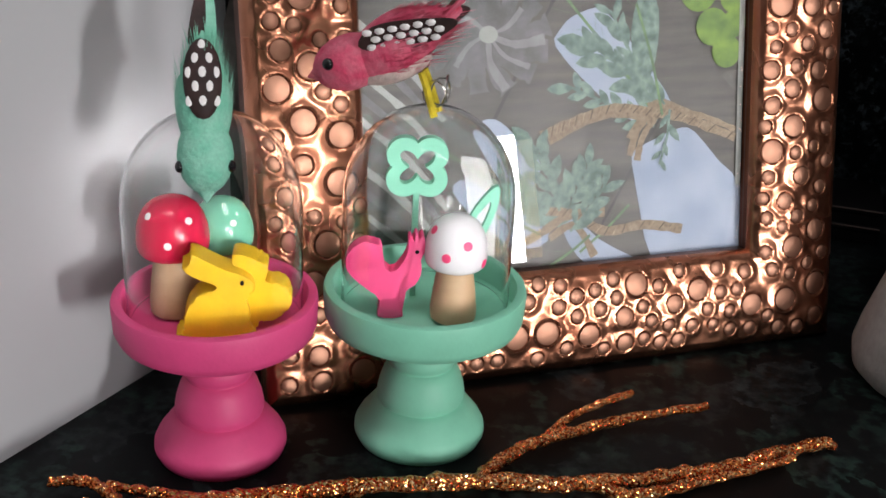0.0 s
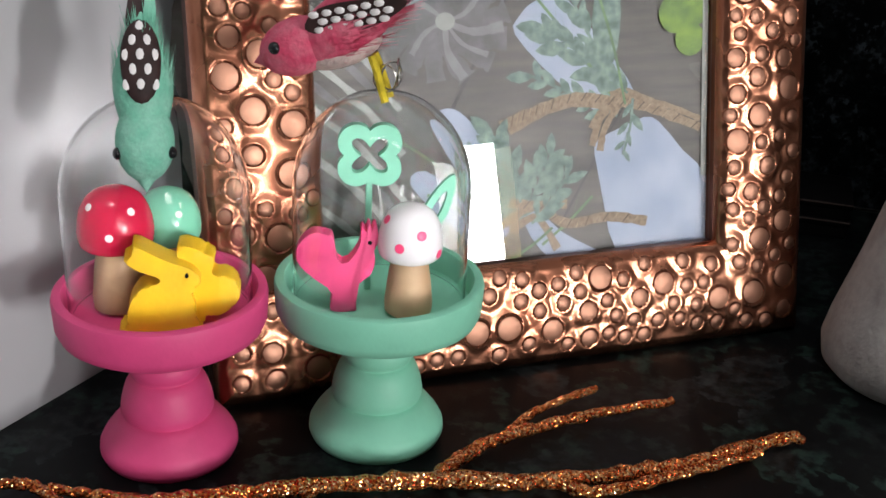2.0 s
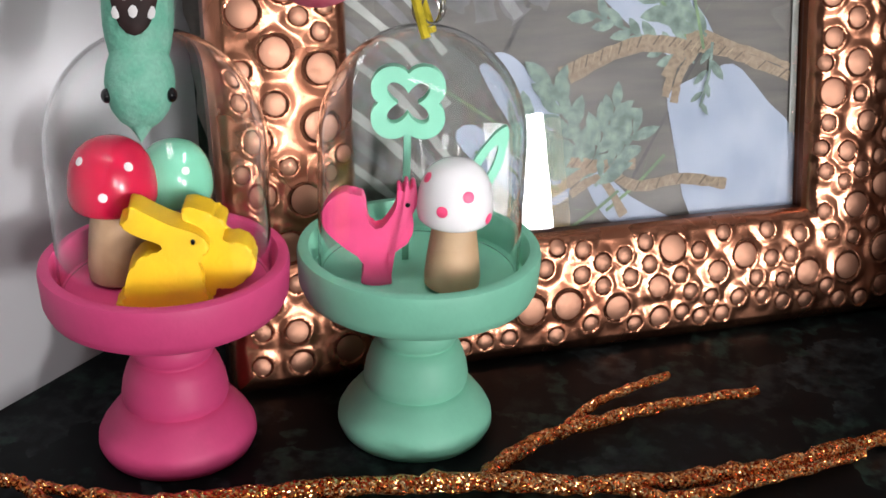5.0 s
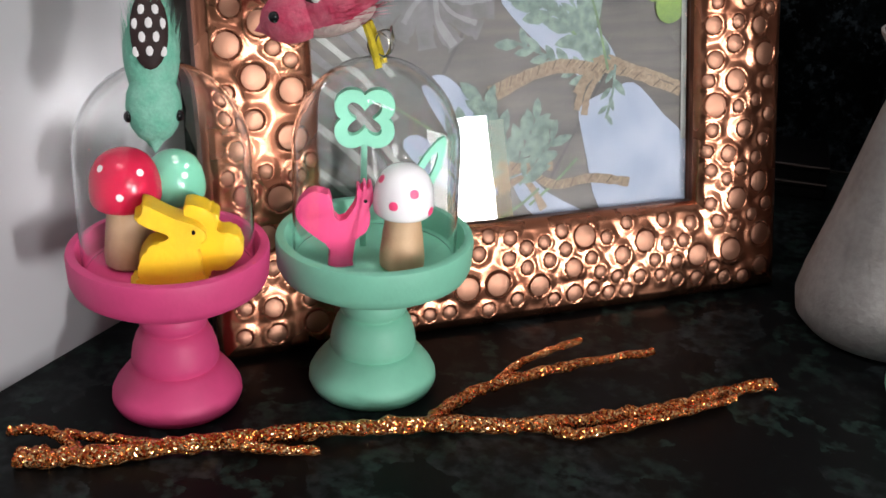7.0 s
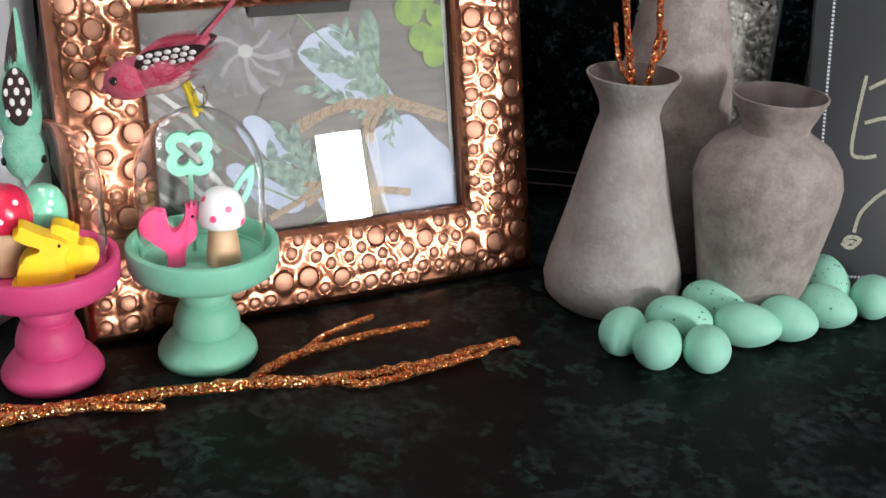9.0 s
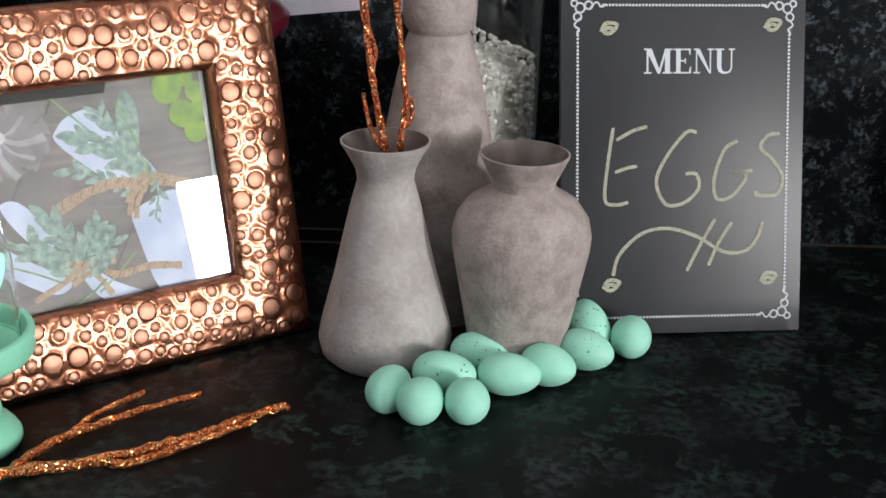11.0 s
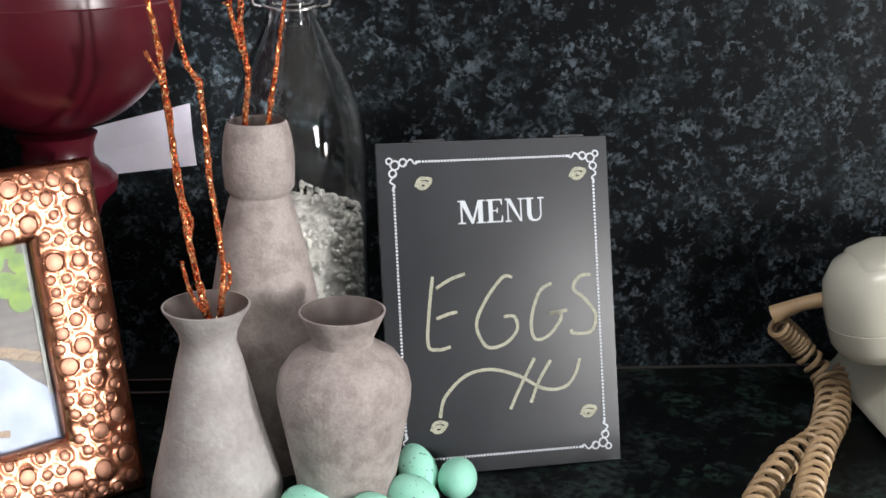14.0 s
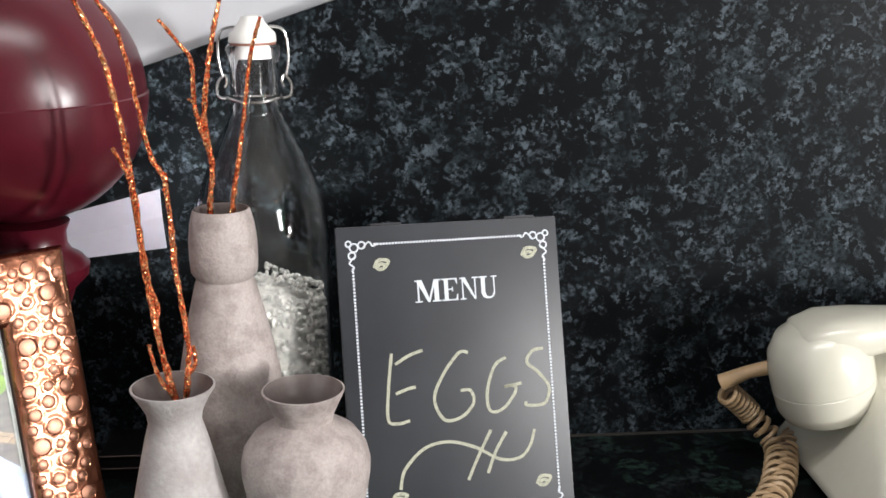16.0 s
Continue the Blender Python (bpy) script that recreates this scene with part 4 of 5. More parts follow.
# ---- swing-top bottle with gravel ----
BX, BY = 0.0765, 0.190
def swing_bottle():
    t = thing("swing_top_bottle", pose(BX, BY, 0) @ Matrix.Diagonal((1, 1, 0.976, 1)), "clear glass swing-top bottle part filled with pale gravel", "bottle")
    out = [(0, 0.0), (0.036, 0.0), (0.040, 0.003), (0.041, 0.008), (0.041, 0.165), (0.039, 0.182), (0.033, 0.202), (0.024, 0.222), (0.0165, 0.238), (0.0150, 0.243), (0.0158, 0.246), (0.0150, 0.249), (0.0145, 0.252), (0.0145, 0.272), (0.0158, 0.275), (0.0158, 0.280), (0.0145, 0.2815)]
    inn = [(0.011, 0.2815), (0.0112, 0.25), (0.0125, 0.243), (0.021, 0.222), (0.030, 0.202), (0.036, 0.182), (0.0382, 0.165), (0.0382, 0.009), (0.030, 0.005), (0, 0.005)]
    part("glass_body", lathe(out+inn, 64), GLASS, t).visible_shadow = False
    part("stopper", lathe([(0, 0.274), (0.0105, 0.274), (0.0105, 0.2825), (0.0140, 0.283), (0.0135, 0.288), (0.008, 0.294), (0.006, 0.298), (0, 0.299)], 32), CERAMIC, t, "white ceramic stopper")
    part("gasket", lathe([(0.0118, 0.2816), (0.0135, 0.2816), (0.0135, 0.2832), (0.0118, 0.2832)], 24), material("grey_rubber", (0.3, 0.12, 0.08), 0.6), t)
    ring = [Vector((0.0162*math.cos(a), 0.0162*math.sin(a), 0.2495+0.001*math.cos(2*a))) for a in np.linspace(0, 2*math.pi, 33)[:-1]]
    bail = part("wire_bail", tube(ring, 0.0009, 7, True), STEEL, t)
    for s in (-1, 1):
        part("side_wire", tube(spline([Vector(p) for p in ((s*0.0165, -0.004, 0.2495), (s*0.021, -0.003, 0.251), (s*0.0215, 0, 0.258), (s*0.0175, 0.001, 0.263), (s*0.016, 0, 0.259), (s*0.0175, -0.001, 0.256))], 6, False), 0.0009, 7), STEEL, bail)
        part("lever_wire", tube(spline([Vector(p) for p in ((s*0.0185, 0.001, 0.262), (s*0.0205, 0.001, 0.274), (s*0.0185, 0, 0.289), (s*0.010, 0, 0.292))], 6, False), 0.0009, 7), STEEL, bail)
    rnd = random.Random(5); gb = bmesh.new(); base = bmesh.new(); bmesh.ops.create_icosphere(base, subdivisions=1, radius=1)
    bv = [v.co.copy() for v in base.verts]; bf = [[v.index for v in f.verts] for f in base.faces]; base.free()
    for k in range(1500):
        top = rnd.random() < 0.25; a = rnd.uniform(0, 2*math.pi); r = 0.0355*math.sqrt(rnd.random()) if top else 0.0355
        hgt = 0.126+0.003*math.sin(a*2+2)+0.002*math.cos(3*a)
        zz = hgt+0.015*(1-r/0.0355) if top else rnd.uniform(0.008, hgt)
        s = rnd.uniform(0.0016, 0.0027); rot = Euler((rnd.uniform(0, 6), rnd.uniform(0, 6), rnd.uniform(0, 6))).to_matrix() @ Matrix.Diagonal((s, s*rnd.uniform(.6, 1), s*rnd.uniform(.5, .9)))
        vs = [gb.verts.new(rot @ (v*rnd.uniform(0.85, 1.1))+Vector((r*math.cos(a), r*math.sin(a), zz))) for v in bv]
        for f in bf: gb.faces.new([vs[i] for i in f])
    tagged(part("gravel", gb, STONE, t, "pale angular gravel", smooth=False), kind="stuff")
    part("gravel_core", lathe([(0, 0.006), (0.0345, 0.006), (0.0345, 0.123), (0.0175, 0.131), (0, 0.139)], 32), STONE, t)
swing_bottle()

# ---- maroon lamp base behind the frame ----
def lamp_base():
    t = thing("lamp_base", pose(-0.052, 0.160, 0), "dark maroon lacquered ball lamp base on a turned foot", "lamp base")
    part("foot", lathe([(0, 0), (0.020, 0), (0.021, 0.004), (0.020, 0.012), (0.017, 0.02), (0.015, 0.035), (0.014, 0.08), (0.015, 0.12), (0.022, 0.138), (0.030, 0.146), (0.031, 0.152), (0.027, 0.157), (0.022, 0.160), (0.0195, 0.165), (0.0195, 0.172), (0.022, 0.178), (0.0, 0.182)], 48), MAROON, t)
    r, c = 0.0712, 0.2505
    part("ball", lathe([(0.0, c-r)]+[(r*math.cos(radians(a)), c+r*math.sin(radians(a))) for a in range(-80, -1, 8)]+[(r+0.0003, c), (r-0.0006, c+0.0008), (r-0.0006, c+0.0014)]+[((r-0.0006)*math.cos(radians(a)), c+0.001+(r-0.0006)*math.sin(radians(a))) for a in range(4, 82, 8)]+[(0.012, c+r+0.001), (0.012, c+r+0.02), (0, c+r+0.02)], 64), MAROON, t)
lamp_base()
def card():
    bm = bmesh.new(); y0, y1 = WALL_Y-0.0030, WALL_Y-0.0035
    A, B, C, D = [Vector((x, y0, z)) for x, z in ((-0.0579, 0.1644), (0.0093, 0.1809), (0.0112, 0.1422), (-0.0562, 0.1351))]
    E, F = A.lerp(D, 0.55), B.lerp(C, 0.45)
    E.y = F.y = y0-0.0025
    vs = [bm.verts.new(p) for p in (A, B, F, E, C, D)]
    bm.faces.new((vs[0], vs[1], vs[2], vs[3])); bm.faces.new((vs[3], vs[2], vs[4], vs[5]))
    g = bmesh.ops.solidify(bm, geom=bm.faces[:], thickness=0.0005)
    return bm
t = thing("folded_paper", Matrix.Identity(4), "folded lilac-white sheet of paper against the splashback", "paper")
part("sheet", card(), PAPER, t, smooth=False)

# ---- telephone ----
def telephone():
    t = thing("telephone", pose(0.497, 0.133, 0.0), "ivory plastic dial telephone with a coiled tan cord", "telephone")
    bm = bmesh.new()
    lo = [(-0.085, -0.10, 0.004), (0.085, -0.10, 0.004), (0.085, 0.085, 0.004), (-0.085, 0.085, 0.004)]
    hi = [(-0.050, -0.005, 0.066), (0.050, -0.005, 0.066), (0.050, 0.055, 0.084), (-0.050, 0.055, 0.084)]
    a = [bm.verts.new(p) for p in lo]; b = [bm.verts.new(p) for p in hi]
    bm.faces.new(a); bm.faces.new(b)
    for k in range(4): bm.faces.new((a[k], a[(k+1) % 4], b[(k+1) % 4], b[k]))
    bmesh.ops.bevel(bm, geom=bm.edges[:], offset=0.008, segments=4, profile=0.6, affect="EDGES")
    part("case", bm, CREAM, t)
    dial = part("dial", shift(lathe([(0, 0), (0.036, 0), (0.037, 0.003), (0.034, 0.006), (0.014, 0.0065), (0, 0.0065)], 40), Matrix.Translation((0, -0.053, 0.038)) @ pose(0, 0, 0, 33)), CREAM, t)
    # handset lying across the cradle
    hb = bmesh.new(); rings = []
    path = [(s*a, c, d, e) for s in (-1, 1) for a, c, d, e in ((0.100, 0.090, 0.008, 0.012), (0.095, 0.092, 0.014, 0.020), (0.080, 0.096, 0.015, 0.025), (0.060, 0.0985, 0.0135, 0.024), (0.030, 0.101, 0.011, 0.018), (0.004, 0.102, 0.011, 0.016))[::-s]]
    path.sort()
    for x, z, rz, ry in path: rings.append([hb.verts.new((x, 0.025+ry*math.copysign(abs(math.cos(q))**0.7, math.cos(q)), z+rz*math.copysign(abs(math.sin(q))**0.7, math.sin(q)))) for q in np.linspace(0, 2*math.pi, 25)[:-1]])
    for p, q in zip(rings, rings[1:]):
        for k in range(24): hb.faces.new((p[k], p[(k+1) % 24], q[(k+1) % 24], q[k]))
    hb.faces.new(rings[0]); hb.faces.new(rings[-1])
    grip = part("handset", hb, CREAM, t)
    for s in (-1, 1):
        cup = lathe([(0, -0.032), (0.020, -0.032), (0.027, -0.028), (0.0305, -0.021), (0.0315, -0.0085), (0.0310, -0.008), (0.0315, -0.0075), (0.0318, 0.004), (0.0300, 0.017), (0.024, 0.027), (0.014, 0.032), (0, 0.033)], 40)
        part("ear_cup", shift(cup, Matrix.Translation((s*0.078, 0.025, 0.074)) @ pose(0, 0, 0, 0, s*14, 0)), CREAM, grip)
    part("cord_plug", tube([Vector((-0.100, 0.035, 0.074)), Vector((-0.118, 0.042, 0.067)), Vector((-0.133, 0.048, 0.058))], [0.0048, 0.0042, 0.0055], 12), CORD, grip)
    def coil(ctrl, turns, r):
        axis = spline([Vector(p) for p in ctrl], 40, False); n = turns*14; out = []
        for i in range(n):
            s = i/(n-1)*(len(axis)-1); k = min(int(s), len(axis)-2); p = axis[k].lerp(axis[k+1], s-k); d = (axis[k+1]-axis[k]).normalized()
            u = d.cross(Vector((0, 1, 0.2))).normalized(); v = d.cross(u); q = 2*math.pi*i/14
            out.append(p+(u*math.cos(q)+v*math.sin(q))*r)
        return tube(out, 0.0017, 6)
    part("coiled_cord", coil([(-0.128, 0.050, 0.050), (-0.117, 0.055, 0.040), (-0.108, 0.055, 0.030), (-0.096, 0.045, 0.014), (-0.106, 0.015, 0.0095), (-0.124, -0.02, 0.0095), (-0.150, -0.045, 0.0095), (-0.172, -0.075, 0.0095), (-0.188, -0.105, 0.0095), (-0.192, -0.14, 0.0095), (-0.170, -0.175, 0.0095), (-0.13, -0.19, 0.0095)], 38, 0.0066), CORD, t, "coiled tan cord")
    part("coiled_cord", coil([(-0.072, 0.072, 0.0095), (-0.088, 0.045, 0.0095), (-0.104, 0.005, 0.0095), (-0.125, -0.03, 0.0095), (-0.146, -0.07, 0.0095), (-0.160, -0.105, 0.0095), (-0.150, -0.14, 0.0095)], 28, 0.0066), CORD, t, "coiled tan cord")
telephone()

# ---- the print and its glass, in the copper frame ----
def flat_mat(name, col, var=0.15, scale=120, col2=None): return material(name, col, 0.6, var=var, scale=scale, col2=col2)
def framed_print(t):
    x0, x1, z0, z1, y = FB-0.002, FW-FB+0.002, FB-0.002, FH-FB+0.002, 0.0085
    planks = bpy.data.materials.new("printed_planks"); planks.use_nodes = True
    nt = planks.node_tree; N = nt.nodes; L = nt.links; b = N["Principled BSDF"]; b.inputs["Roughness"].default_value = 0.5
    tc = N.new("ShaderNodeTexCoord"); mp = N.new("ShaderNodeMapping"); mp.inputs["Rotation"].default_value = (0, radians(-52), 0); mp.inputs["Scale"].default_value = (30, 1, 260)
    L.new(tc.outputs["Object"], mp.inputs[0]); n1 = N.new("ShaderNodeTexNoise"); n1.inputs["Scale"].default_value = 1; n1.inputs["Detail"].default_value = 5; L.new(mp.outputs[0], n1.inputs[0])
    cr = N.new("ShaderNodeValToRGB"); e = cr.color_ramp.elements; e[0].position = 0.3; e[1].position = 0.72; e[0].color = (0.009, 0.007, 0.005, 1); e[1].color = (0.05, 0.04, 0.032, 1)
    L.new(n1.outputs["Fac"], cr.inputs[0]); L.new(cr.outputs[0], b.inputs["Base Color"])
    photo = part("photograph", slab(x1-x0, 0.0006, z1-z0, 0, 1, ((x0+x1)/2, y+0.0003, (z0+z1)/2)), planks, t, "printed photograph of tags and herbs tied with twine", smooth=False)
    W_ = flat_mat("printed_white", (0.24, 0.275, 0.35), 0.1, 60, (0.17, 0.205, 0.28)); G1 = flat_mat("printed_sage", (0.035, 0.07, 0.055), 0.2, 260, (0.15, 0.215, 0.185)); G2 = flat_mat("printed_green", (0.04, 0.085, 0.03), 0.2, 200, (0.11, 0.19, 0.08))
    TW = flat_mat("printed_twine", (0.20, 0.145, 0.09), 0.3, 700, (0.11, 0.072, 0.04)); GR = flat_mat("printed_grape", (0.045, 0.10, 0.006), 0.2, 160, (0.12, 0.20, 0.02)); DK = flat_mat("printed_dark", (0.008, 0.006, 0.005), 0.2, 200); OR = flat_mat("printed_sheer", (0.045, 0.042, 0.041), 0.2, 150, (0.11, 0.107, 0.112)); GL = flat_mat("printed_edge", (0.24, 0.25, 0.235), 0.1)
    layer = [0]
    def put(name, pts, mat, steps=3):
        layer[0] += 1
        q = spline([Vector((a, 0, c)) for a, c in pts], steps, True) if steps > 1 else [Vector((a, 0, c)) for a, c in pts]
        bm = bmesh.new()
        f = bm.faces.new([bm.verts.new((min(max(p.x+0.003, x0), x1), y-0.0000025*layer[0], min(max(p.z, z0), z1))) for p in q])
        bmesh.ops.triangulate(bm, faces=[f]); return part(name, bm, mat, photo, smooth=False)
    def strip(name, pts, w, mat, rnd=None, taper=0.0):
        layer[0] += 1
        sm = spline([Vector((a, 0, c)) for a, c in pts], 7, False); bm = bmesh.new(); prev = None; n = len(sm)
        for i, p in enumerate(sm):
            d = (sm[min(i+1, n-1)]-sm[max(i-1, 0)]).normalized(); k = w/2*(1-taper*i/(n-1))*(rnd.uniform(0.8, 1.2) if rnd else 1); s = Vector((-d.z, 0, d.x))*k
            cur = [bm.verts.new((min(max(v.x+0.003, x0), x1), y-0.0000025*layer[0], min(max(v.z, z0), z1))) for v in (p+s, p-s)]
            if prev: bm.faces.new((prev[0], prev[1], cur[1], cur[0]))
            prev = cur
        return part(name, bm, mat, photo, smooth=False)
    rnd = random.Random(21)
    for a, c in (((0.04, 0.118), (0.075, 0.141)), ((0.078, 0.082), (0.112, 0.142)), ((0.118, 0.04), (0.150, 0.092))): strip("printed_plank_gap", (a, ((a[0]+c[0])/2, (a[1]+c[1])/2), c), 0.0011, DK, rnd)
    # striped cloth at the side
    for k in range(9): strip("printed_cloth_stripe", ((0.034, 0.128-0.008*k), (0.052, 0.112-0.008*k), (0.066, 0.094-0.008*k)), 0.0026, OR if k % 2 else GL, rnd)
    # sheer bow
    for k in range(13):
        a = 2*math.pi*k/13; strip("printed_sheer_fold", ((0.082, 0.120), (0.082+0.012*math.cos(a), 0.120+0.010*math.sin(a)), (0.082+0.023*math.cos(a+0.2), 0.120+0.019*math.sin(a+0.2))), 0.0045, OR, rnd, -0.6)
    SH = flat_mat("printed_sheer_light", (0.13, 0.128, 0.135), 0.2, 150, (0.18, 0.178, 0.187))
    for a, ln, w in ((-0.35, 0.021, 0.004), (-0.9, 0.019, 0.0025), (-1.5, 0.020, 0.004), (0.35, 0.015, 0.0025), (2.5, 0.018, 0.003), (3.6, 0.016, 0.0025)):
        strip("printed_sheer_gleam", ((0.082, 0.121), (0.082+0.5*ln*math.cos(a), 0.121+0.5*ln*math.sin(a)), (0.082+ln*math.cos(a+0.25), 0.121+ln*math.sin(a+0.25))), w*0.35, SH, rnd, -1.6)
    put("printed_sheer_knot", [(0.082+0.0035*math.cos(a), 0.121+0.003*math.sin(a)) for a in np.linspace(0, 2*math.pi, 9)[:-1]], GL, 2)
    put("printed_tag", ((0.107, 0.116), (0.109, 0.122), (0.113, 0.126), (0.122, 0.129), (0.127, 0.127), (0.140, 0.112), (0.153, 0.094), (0.146, 0.089), (0.138, 0.088), (0.122, 0.100)), W_)
    put("printed_tag", ((0.137, 0.073), (0.1385, 0.078), (0.148, 0.082), (0.157, 0.085), (0.163, 0.083), (0.173, 0.072), (0.184, 0.060), (0.184, 0.036), (0.165, 0.034), (0.146, 0.036), (0.141, 0.055)), W_, 2)
    put("printed_tag", ((0.078, 0.088), (0.080, 0.092), (0.086, 0.091), (0.094, 0.083), (0.101, 0.075), (0.096, 0.066), (0.086, 0.074)), W_)
    put("printed_tag", ((0.068, 0.068), (0.074, 0.072), (0.088, 0.062), (0.104, 0.050), (0.096, 0.045), (0.080, 0.055)), W_)
    put("printed_tag", ((0.106, 0.062), (0.110, 0.060), (0.124, 0.046), (0.140, 0.036), (0.124, 0.034), (0.112, 0.045)), W_)
    def sprig(ax, az, bx, bz, n, ln, mat, w=0.0013):
        strip("printed_stem", ((ax, az), ((ax+bx)/2+0.001, (az+bz)/2), (bx, bz)), 0.0010, mat)
        for k in range(n):
            s = (k+0.5)/n; px, pz = ax+(bx-ax)*s, az+(bz-az)*s; a = math.atan2(bz-az, bx-ax)+(0.6 if k % 2 else -0.6)+rnd.uniform(-.25, .25); l = ln*rnd.uniform(0.6, 1.1)
            dx, dz = math.cos(a)*l, math.sin(a)*l
            put("printed_leaf", ((px, pz), (px+dx*0.5-dz*w*30*0.12, pz+dz*0.5+dx*w*30*0.12), (px+dx, pz+dz), (px+dx*0.5+dz*w*30*0.12, pz+dz*0.5-dx*w*30*0.12)), mat, 2)
    sprig(0.147, 0.088, 0.128, 0.128, 16, 0.010, G1, 0.05); sprig(0.146, 0.086, 0.112, 0.102, 12, 0.011, G1, 0.06); sprig(0.145, 0.092, 0.106, 0.138, 18, 0.011, G2)
    sprig(0.106, 0.055, 0.060, 0.086, 20, 0.011, G2); sprig(0.108, 0.052, 0.088, 0.070, 12, 0.012, G1, 0.06); sprig(0.108, 0.052, 0.120, 0.074, 12, 0.011, G1, 0.06); sprig(0.116, 0.042, 0.136, 0.058, 9, 0.009, G2)
    put("printed_leaf", ((0.140, 0.100), (0.136, 0.120), (0.141, 0.136), (0.147, 0.128), (0.146, 0.110)), G1)
    for k, pts in enumerate((((0.101, 0.085), (0.112, 0.089), (0.130, 0.0935), (0.146, 0.091), (0.158, 0.0885), (0.180, 0.080)), ((0.136, 0.082), (0.140, 0.088), (0.148, 0.092), (0.158, 0.090)), ((0.104, 0.083), (0.125, 0.091), (0.146, 0.089)), ((0.150, 0.092), (0.165, 0.089), (0.180, 0.083)))): strip("printed_twine", pts, 0.0034-0.0004*k, TW, rnd)
    for k, pts in enumerate((((0.104, 0.058), (0.114, 0.056), (0.126, 0.049), (0.142, 0.050), (0.158, 0.047)), ((0.086, 0.044), (0.100, 0.050), (0.112, 0.056), (0.126, 0.056)), ((0.104, 0.048), (0.114, 0.052), (0.122, 0.040)))): strip("printed_twine", pts, 0.0034-0.0003*k, TW, rnd)
    for pts in (((0.139, 0.074), (0.141, 0.082), (0.147, 0.090), (0.153, 0.092)), ((0.136, 0.076), (0.139, 0.085), (0.146, 0.0925)), ((0.143, 0.094), (0.150, 0.0945), (0.158, 0.091), (0.166, 0.088))): strip("printed_twine", pts, 0.0026, TW, rnd)
    TD = flat_mat("printed_twine_shade", (0.06, 0.034, 0.016), 0.2, 300); TL = flat_mat("printed_twine_light", (0.25, 0.18, 0.11), 0.2, 300)
    for path, n in ((((0.101, 0.085), (0.112, 0.089), (0.130, 0.0935), (0.146, 0.091), (0.158, 0.0885), (0.180, 0.080)), 30), (((0.104, 0.058), (0.114, 0.056), (0.126, 0.049), (0.142, 0.050), (0.158, 0.047)), 22)):
        sm = spline([Vector((a, 0, c)) for a, c in path], n, False)
        for k in range(0, len(sm)-5, 5):
            p, q = sm[k], sm[k+5]; d = (q-p).normalized()*0.0016; s = Vector((-d.z, 0, d.x))
            strip("printed_twine_strand", ((p.x-s.x-d.x*0.6, p.z-s.z-d.z*0.6), (p.x+s.x+d.x*0.6, p.z+s.z+d.z*0.6)), 0.0005, TD if (k//5) % 2 else TL)
    sprig(0.150, 0.094, 0.118, 0.118, 16, 0.012, G1, 0.06); sprig(0.149, 0.090, 0.138, 0.130, 14, 0.011, G2); sprig(0.152, 0.092, 0.148, 0.072, 6, 0.008, G1, 0.05)
    sprig(0.108, 0.058, 0.098, 0.082, 12, 0.011, G1, 0.06); sprig(0.100, 0.050, 0.074, 0.064, 12, 0.010, G2); sprig(0.112, 0.050, 0.126, 0.066, 10, 0.010, G1, 0.05); sprig(0.120, 0.048, 0.104, 0.038, 8, 0.009, G2)
    for gx, gz, gr in ((0.163, 0.134, 0.0075), (0.177, 0.131, 0.005), (0.169, 0.121, 0.0068), (0.175, 0.112, 0.006), (0.178, 0.122, 0.005), (0.172, 0.139, 0.005)):
        put("printed_grape", [(gx+gr*math.cos(a), gz+gr*math.sin(a)) for a in np.linspace(0, 2*math.pi, 13)[:-1]], GR, 2)
    strip("printed_margin", ((x1-0.0065, 0.062), (x1-0.0065, 0.10), (x1-0.0065, z1)), 0.0022, GL)
    pane = part("glass_pane", slab(x1-x0, 0.0010, z1-z0, 0, 1, ((x0+x1)/2, 0.0058, (z0+z1)/2)), GLASS, t, "clear flat glass", smooth=False)
    pane.visible_shadow = False
framed_print(frame_ob)

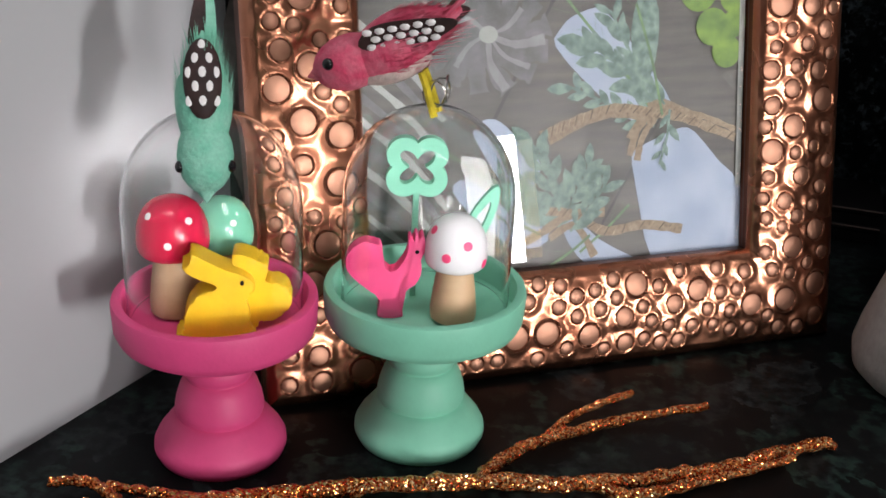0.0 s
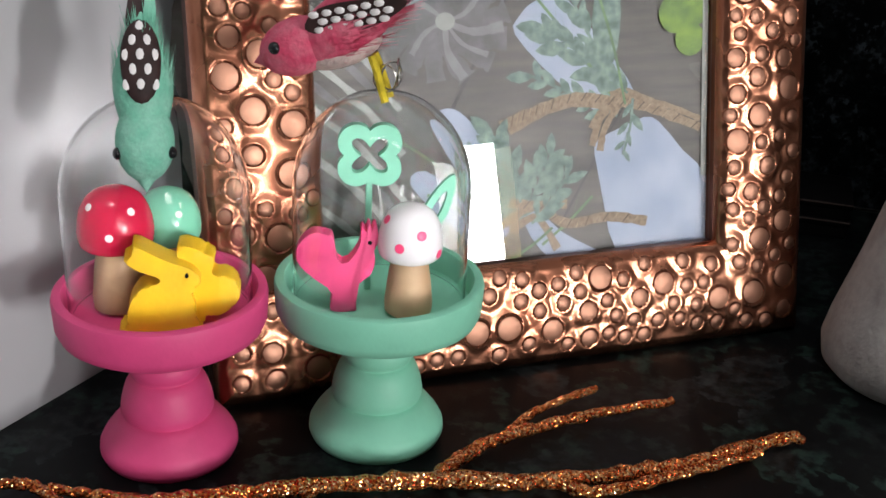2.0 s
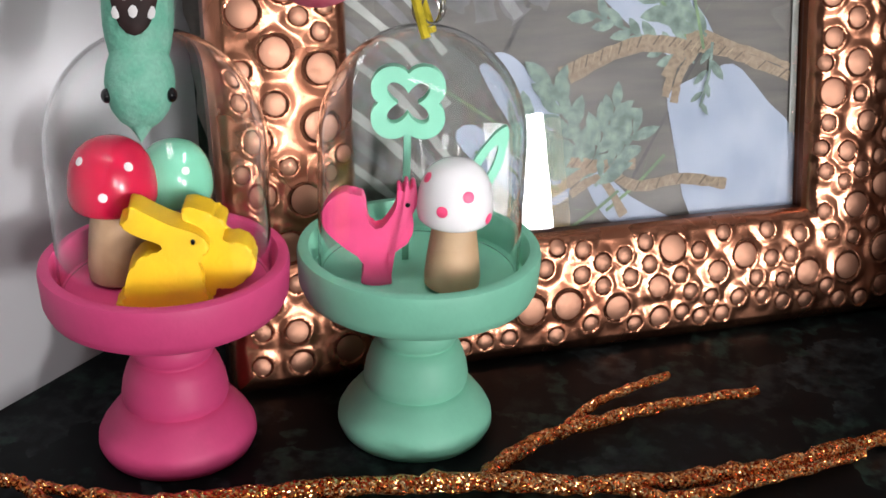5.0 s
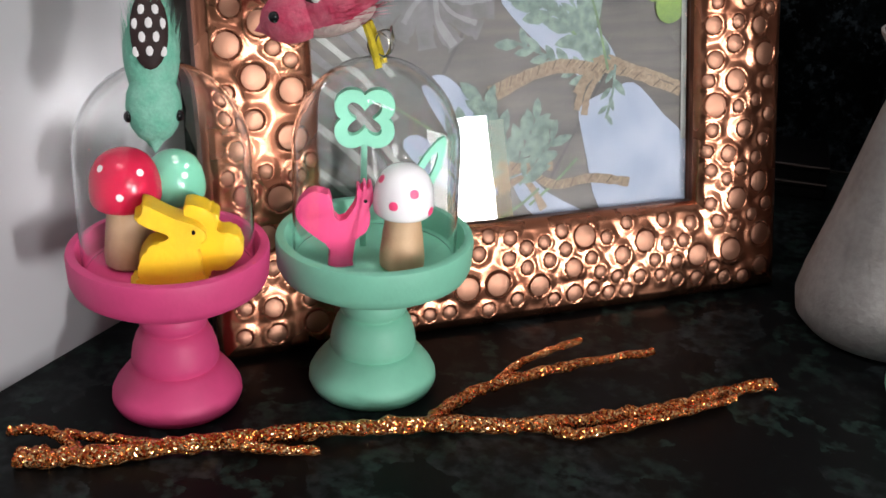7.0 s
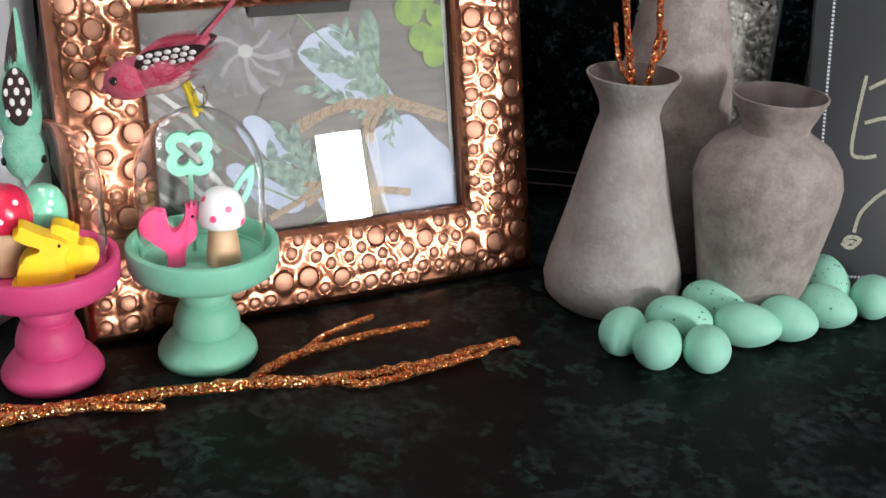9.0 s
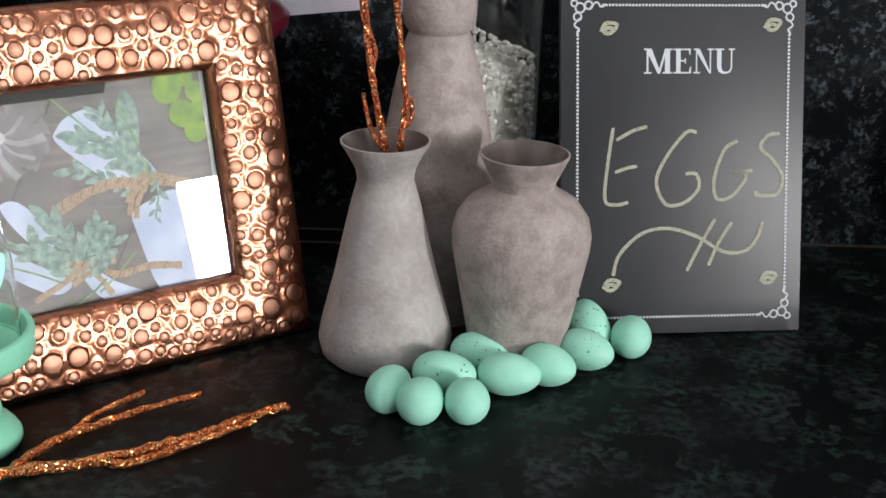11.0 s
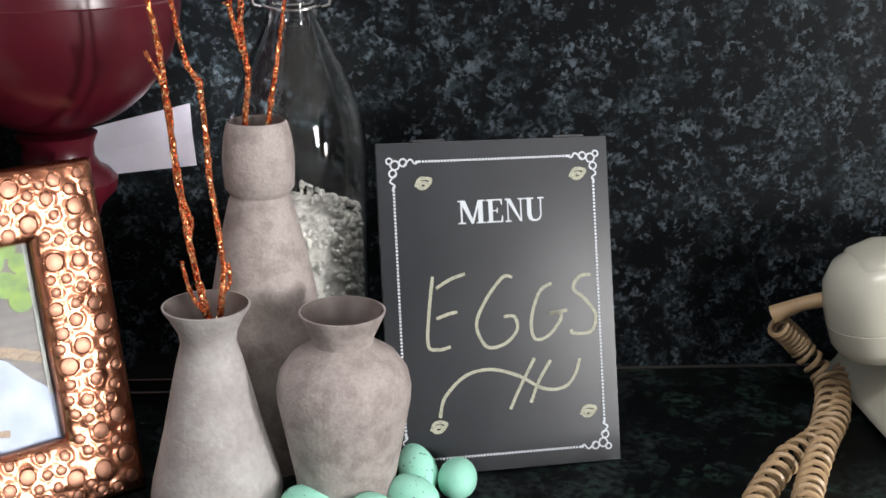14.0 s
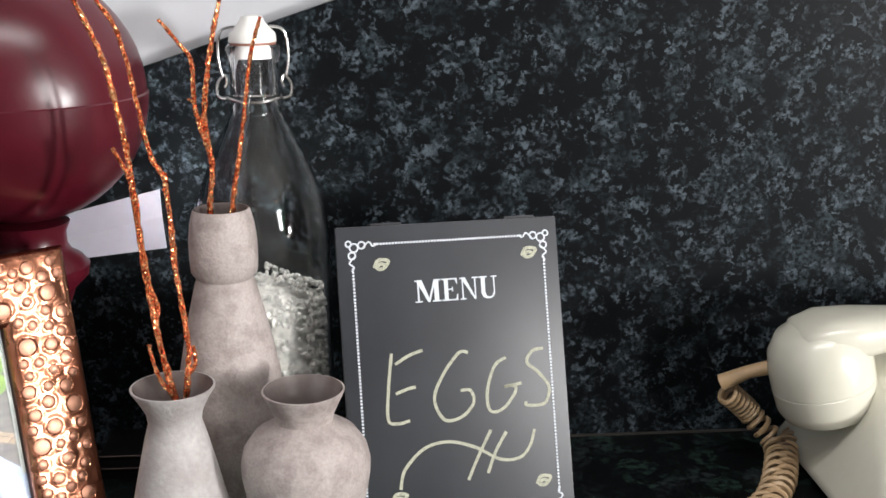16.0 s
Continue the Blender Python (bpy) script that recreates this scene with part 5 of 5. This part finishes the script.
# ---- small things at the back ----
def flat_boxes():
    for k in range(2):
        t = thing("flat_box", pose(-0.006, 0.211, 0.0001+0.0086*k), "thin black flat box stacked against the splashback", "box", "flat boxes")
        blk = material("black_card_lid", (0.006, 0.005, 0.006), 0.4, var=0.1)
        part("tray", slab(0.054, 0.040, 0.0058, 0.0004, 1, (0, 0, 0.0029)), blk, t)
        part("lid", slab(0.055, 0.041, 0.0026, 0.0005, 2, (0, 0, 0.0072)), blk, t)
        # thin pale strip paints the glint along the lid's front edge
        part("lid_edge", slab(0.0545, 0.0006, 0.0006, 0, 1, (0, -0.0208, 0.0080)), material("edge_glint", (0.20, 0.15, 0.14), 0.4), t, "pale strip with the lid edge's glint in its colour")
flat_boxes()
def dried_leaf(x, y, turn, h, w, lean):
    t = thing("dried_leaf", pose(x, y, 0, 0, 0, turn), "crumpled grey-beige dried leaf standing behind the bird", "dried leaf", "dried leaves")
    rnd = random.Random(int(h*1000)); bm = bmesh.new(); n, k = 18, 7; grid = []
    for i in range(n):
        u = i/(n-1); ww = w*(math.sin(math.pi*(0.12+0.82*u))**0.7); row = []
        for j in range(k):
            v = j/(k-1)-0.5
            row.append(bm.verts.new((v*ww+rnd.uniform(-1, 1)*0.0012, 0.004*math.sin(v*9+u*7)+rnd.uniform(-1, 1)*0.001+lean*u*u, 0.055+(h-0.055)*u)))
        grid.append(row)
    for i in range(n-1):
        for j in range(k-1): bm.faces.new((grid[i][j], grid[i][j+1], grid[i+1][j+1], grid[i+1][j]))
    bmesh.ops.solidify(bm, geom=bm.faces[:], thickness=0.0006)
    part("blade", bm, material("dried_leaf_skin", (0.34, 0.31, 0.29), 0.85, var=0.3, scale=60, bump=0.4, bscale=300, col2=(0.20, 0.17, 0.155)), t)
    part("stalk", tube([(0, 0, 0.0), (0.001, 0, 0.03), (0, 0, 0.06)], 0.0012, 7), material("dry_stalk", (0.2, 0.14, 0.1), 0.8), t)
dried_leaf(-0.206, 0.000, -20, 0.175, 0.022, 0.004)
dried_leaf(-0.1955, 0.006, -35, 0.165, 0.020, -0.003)
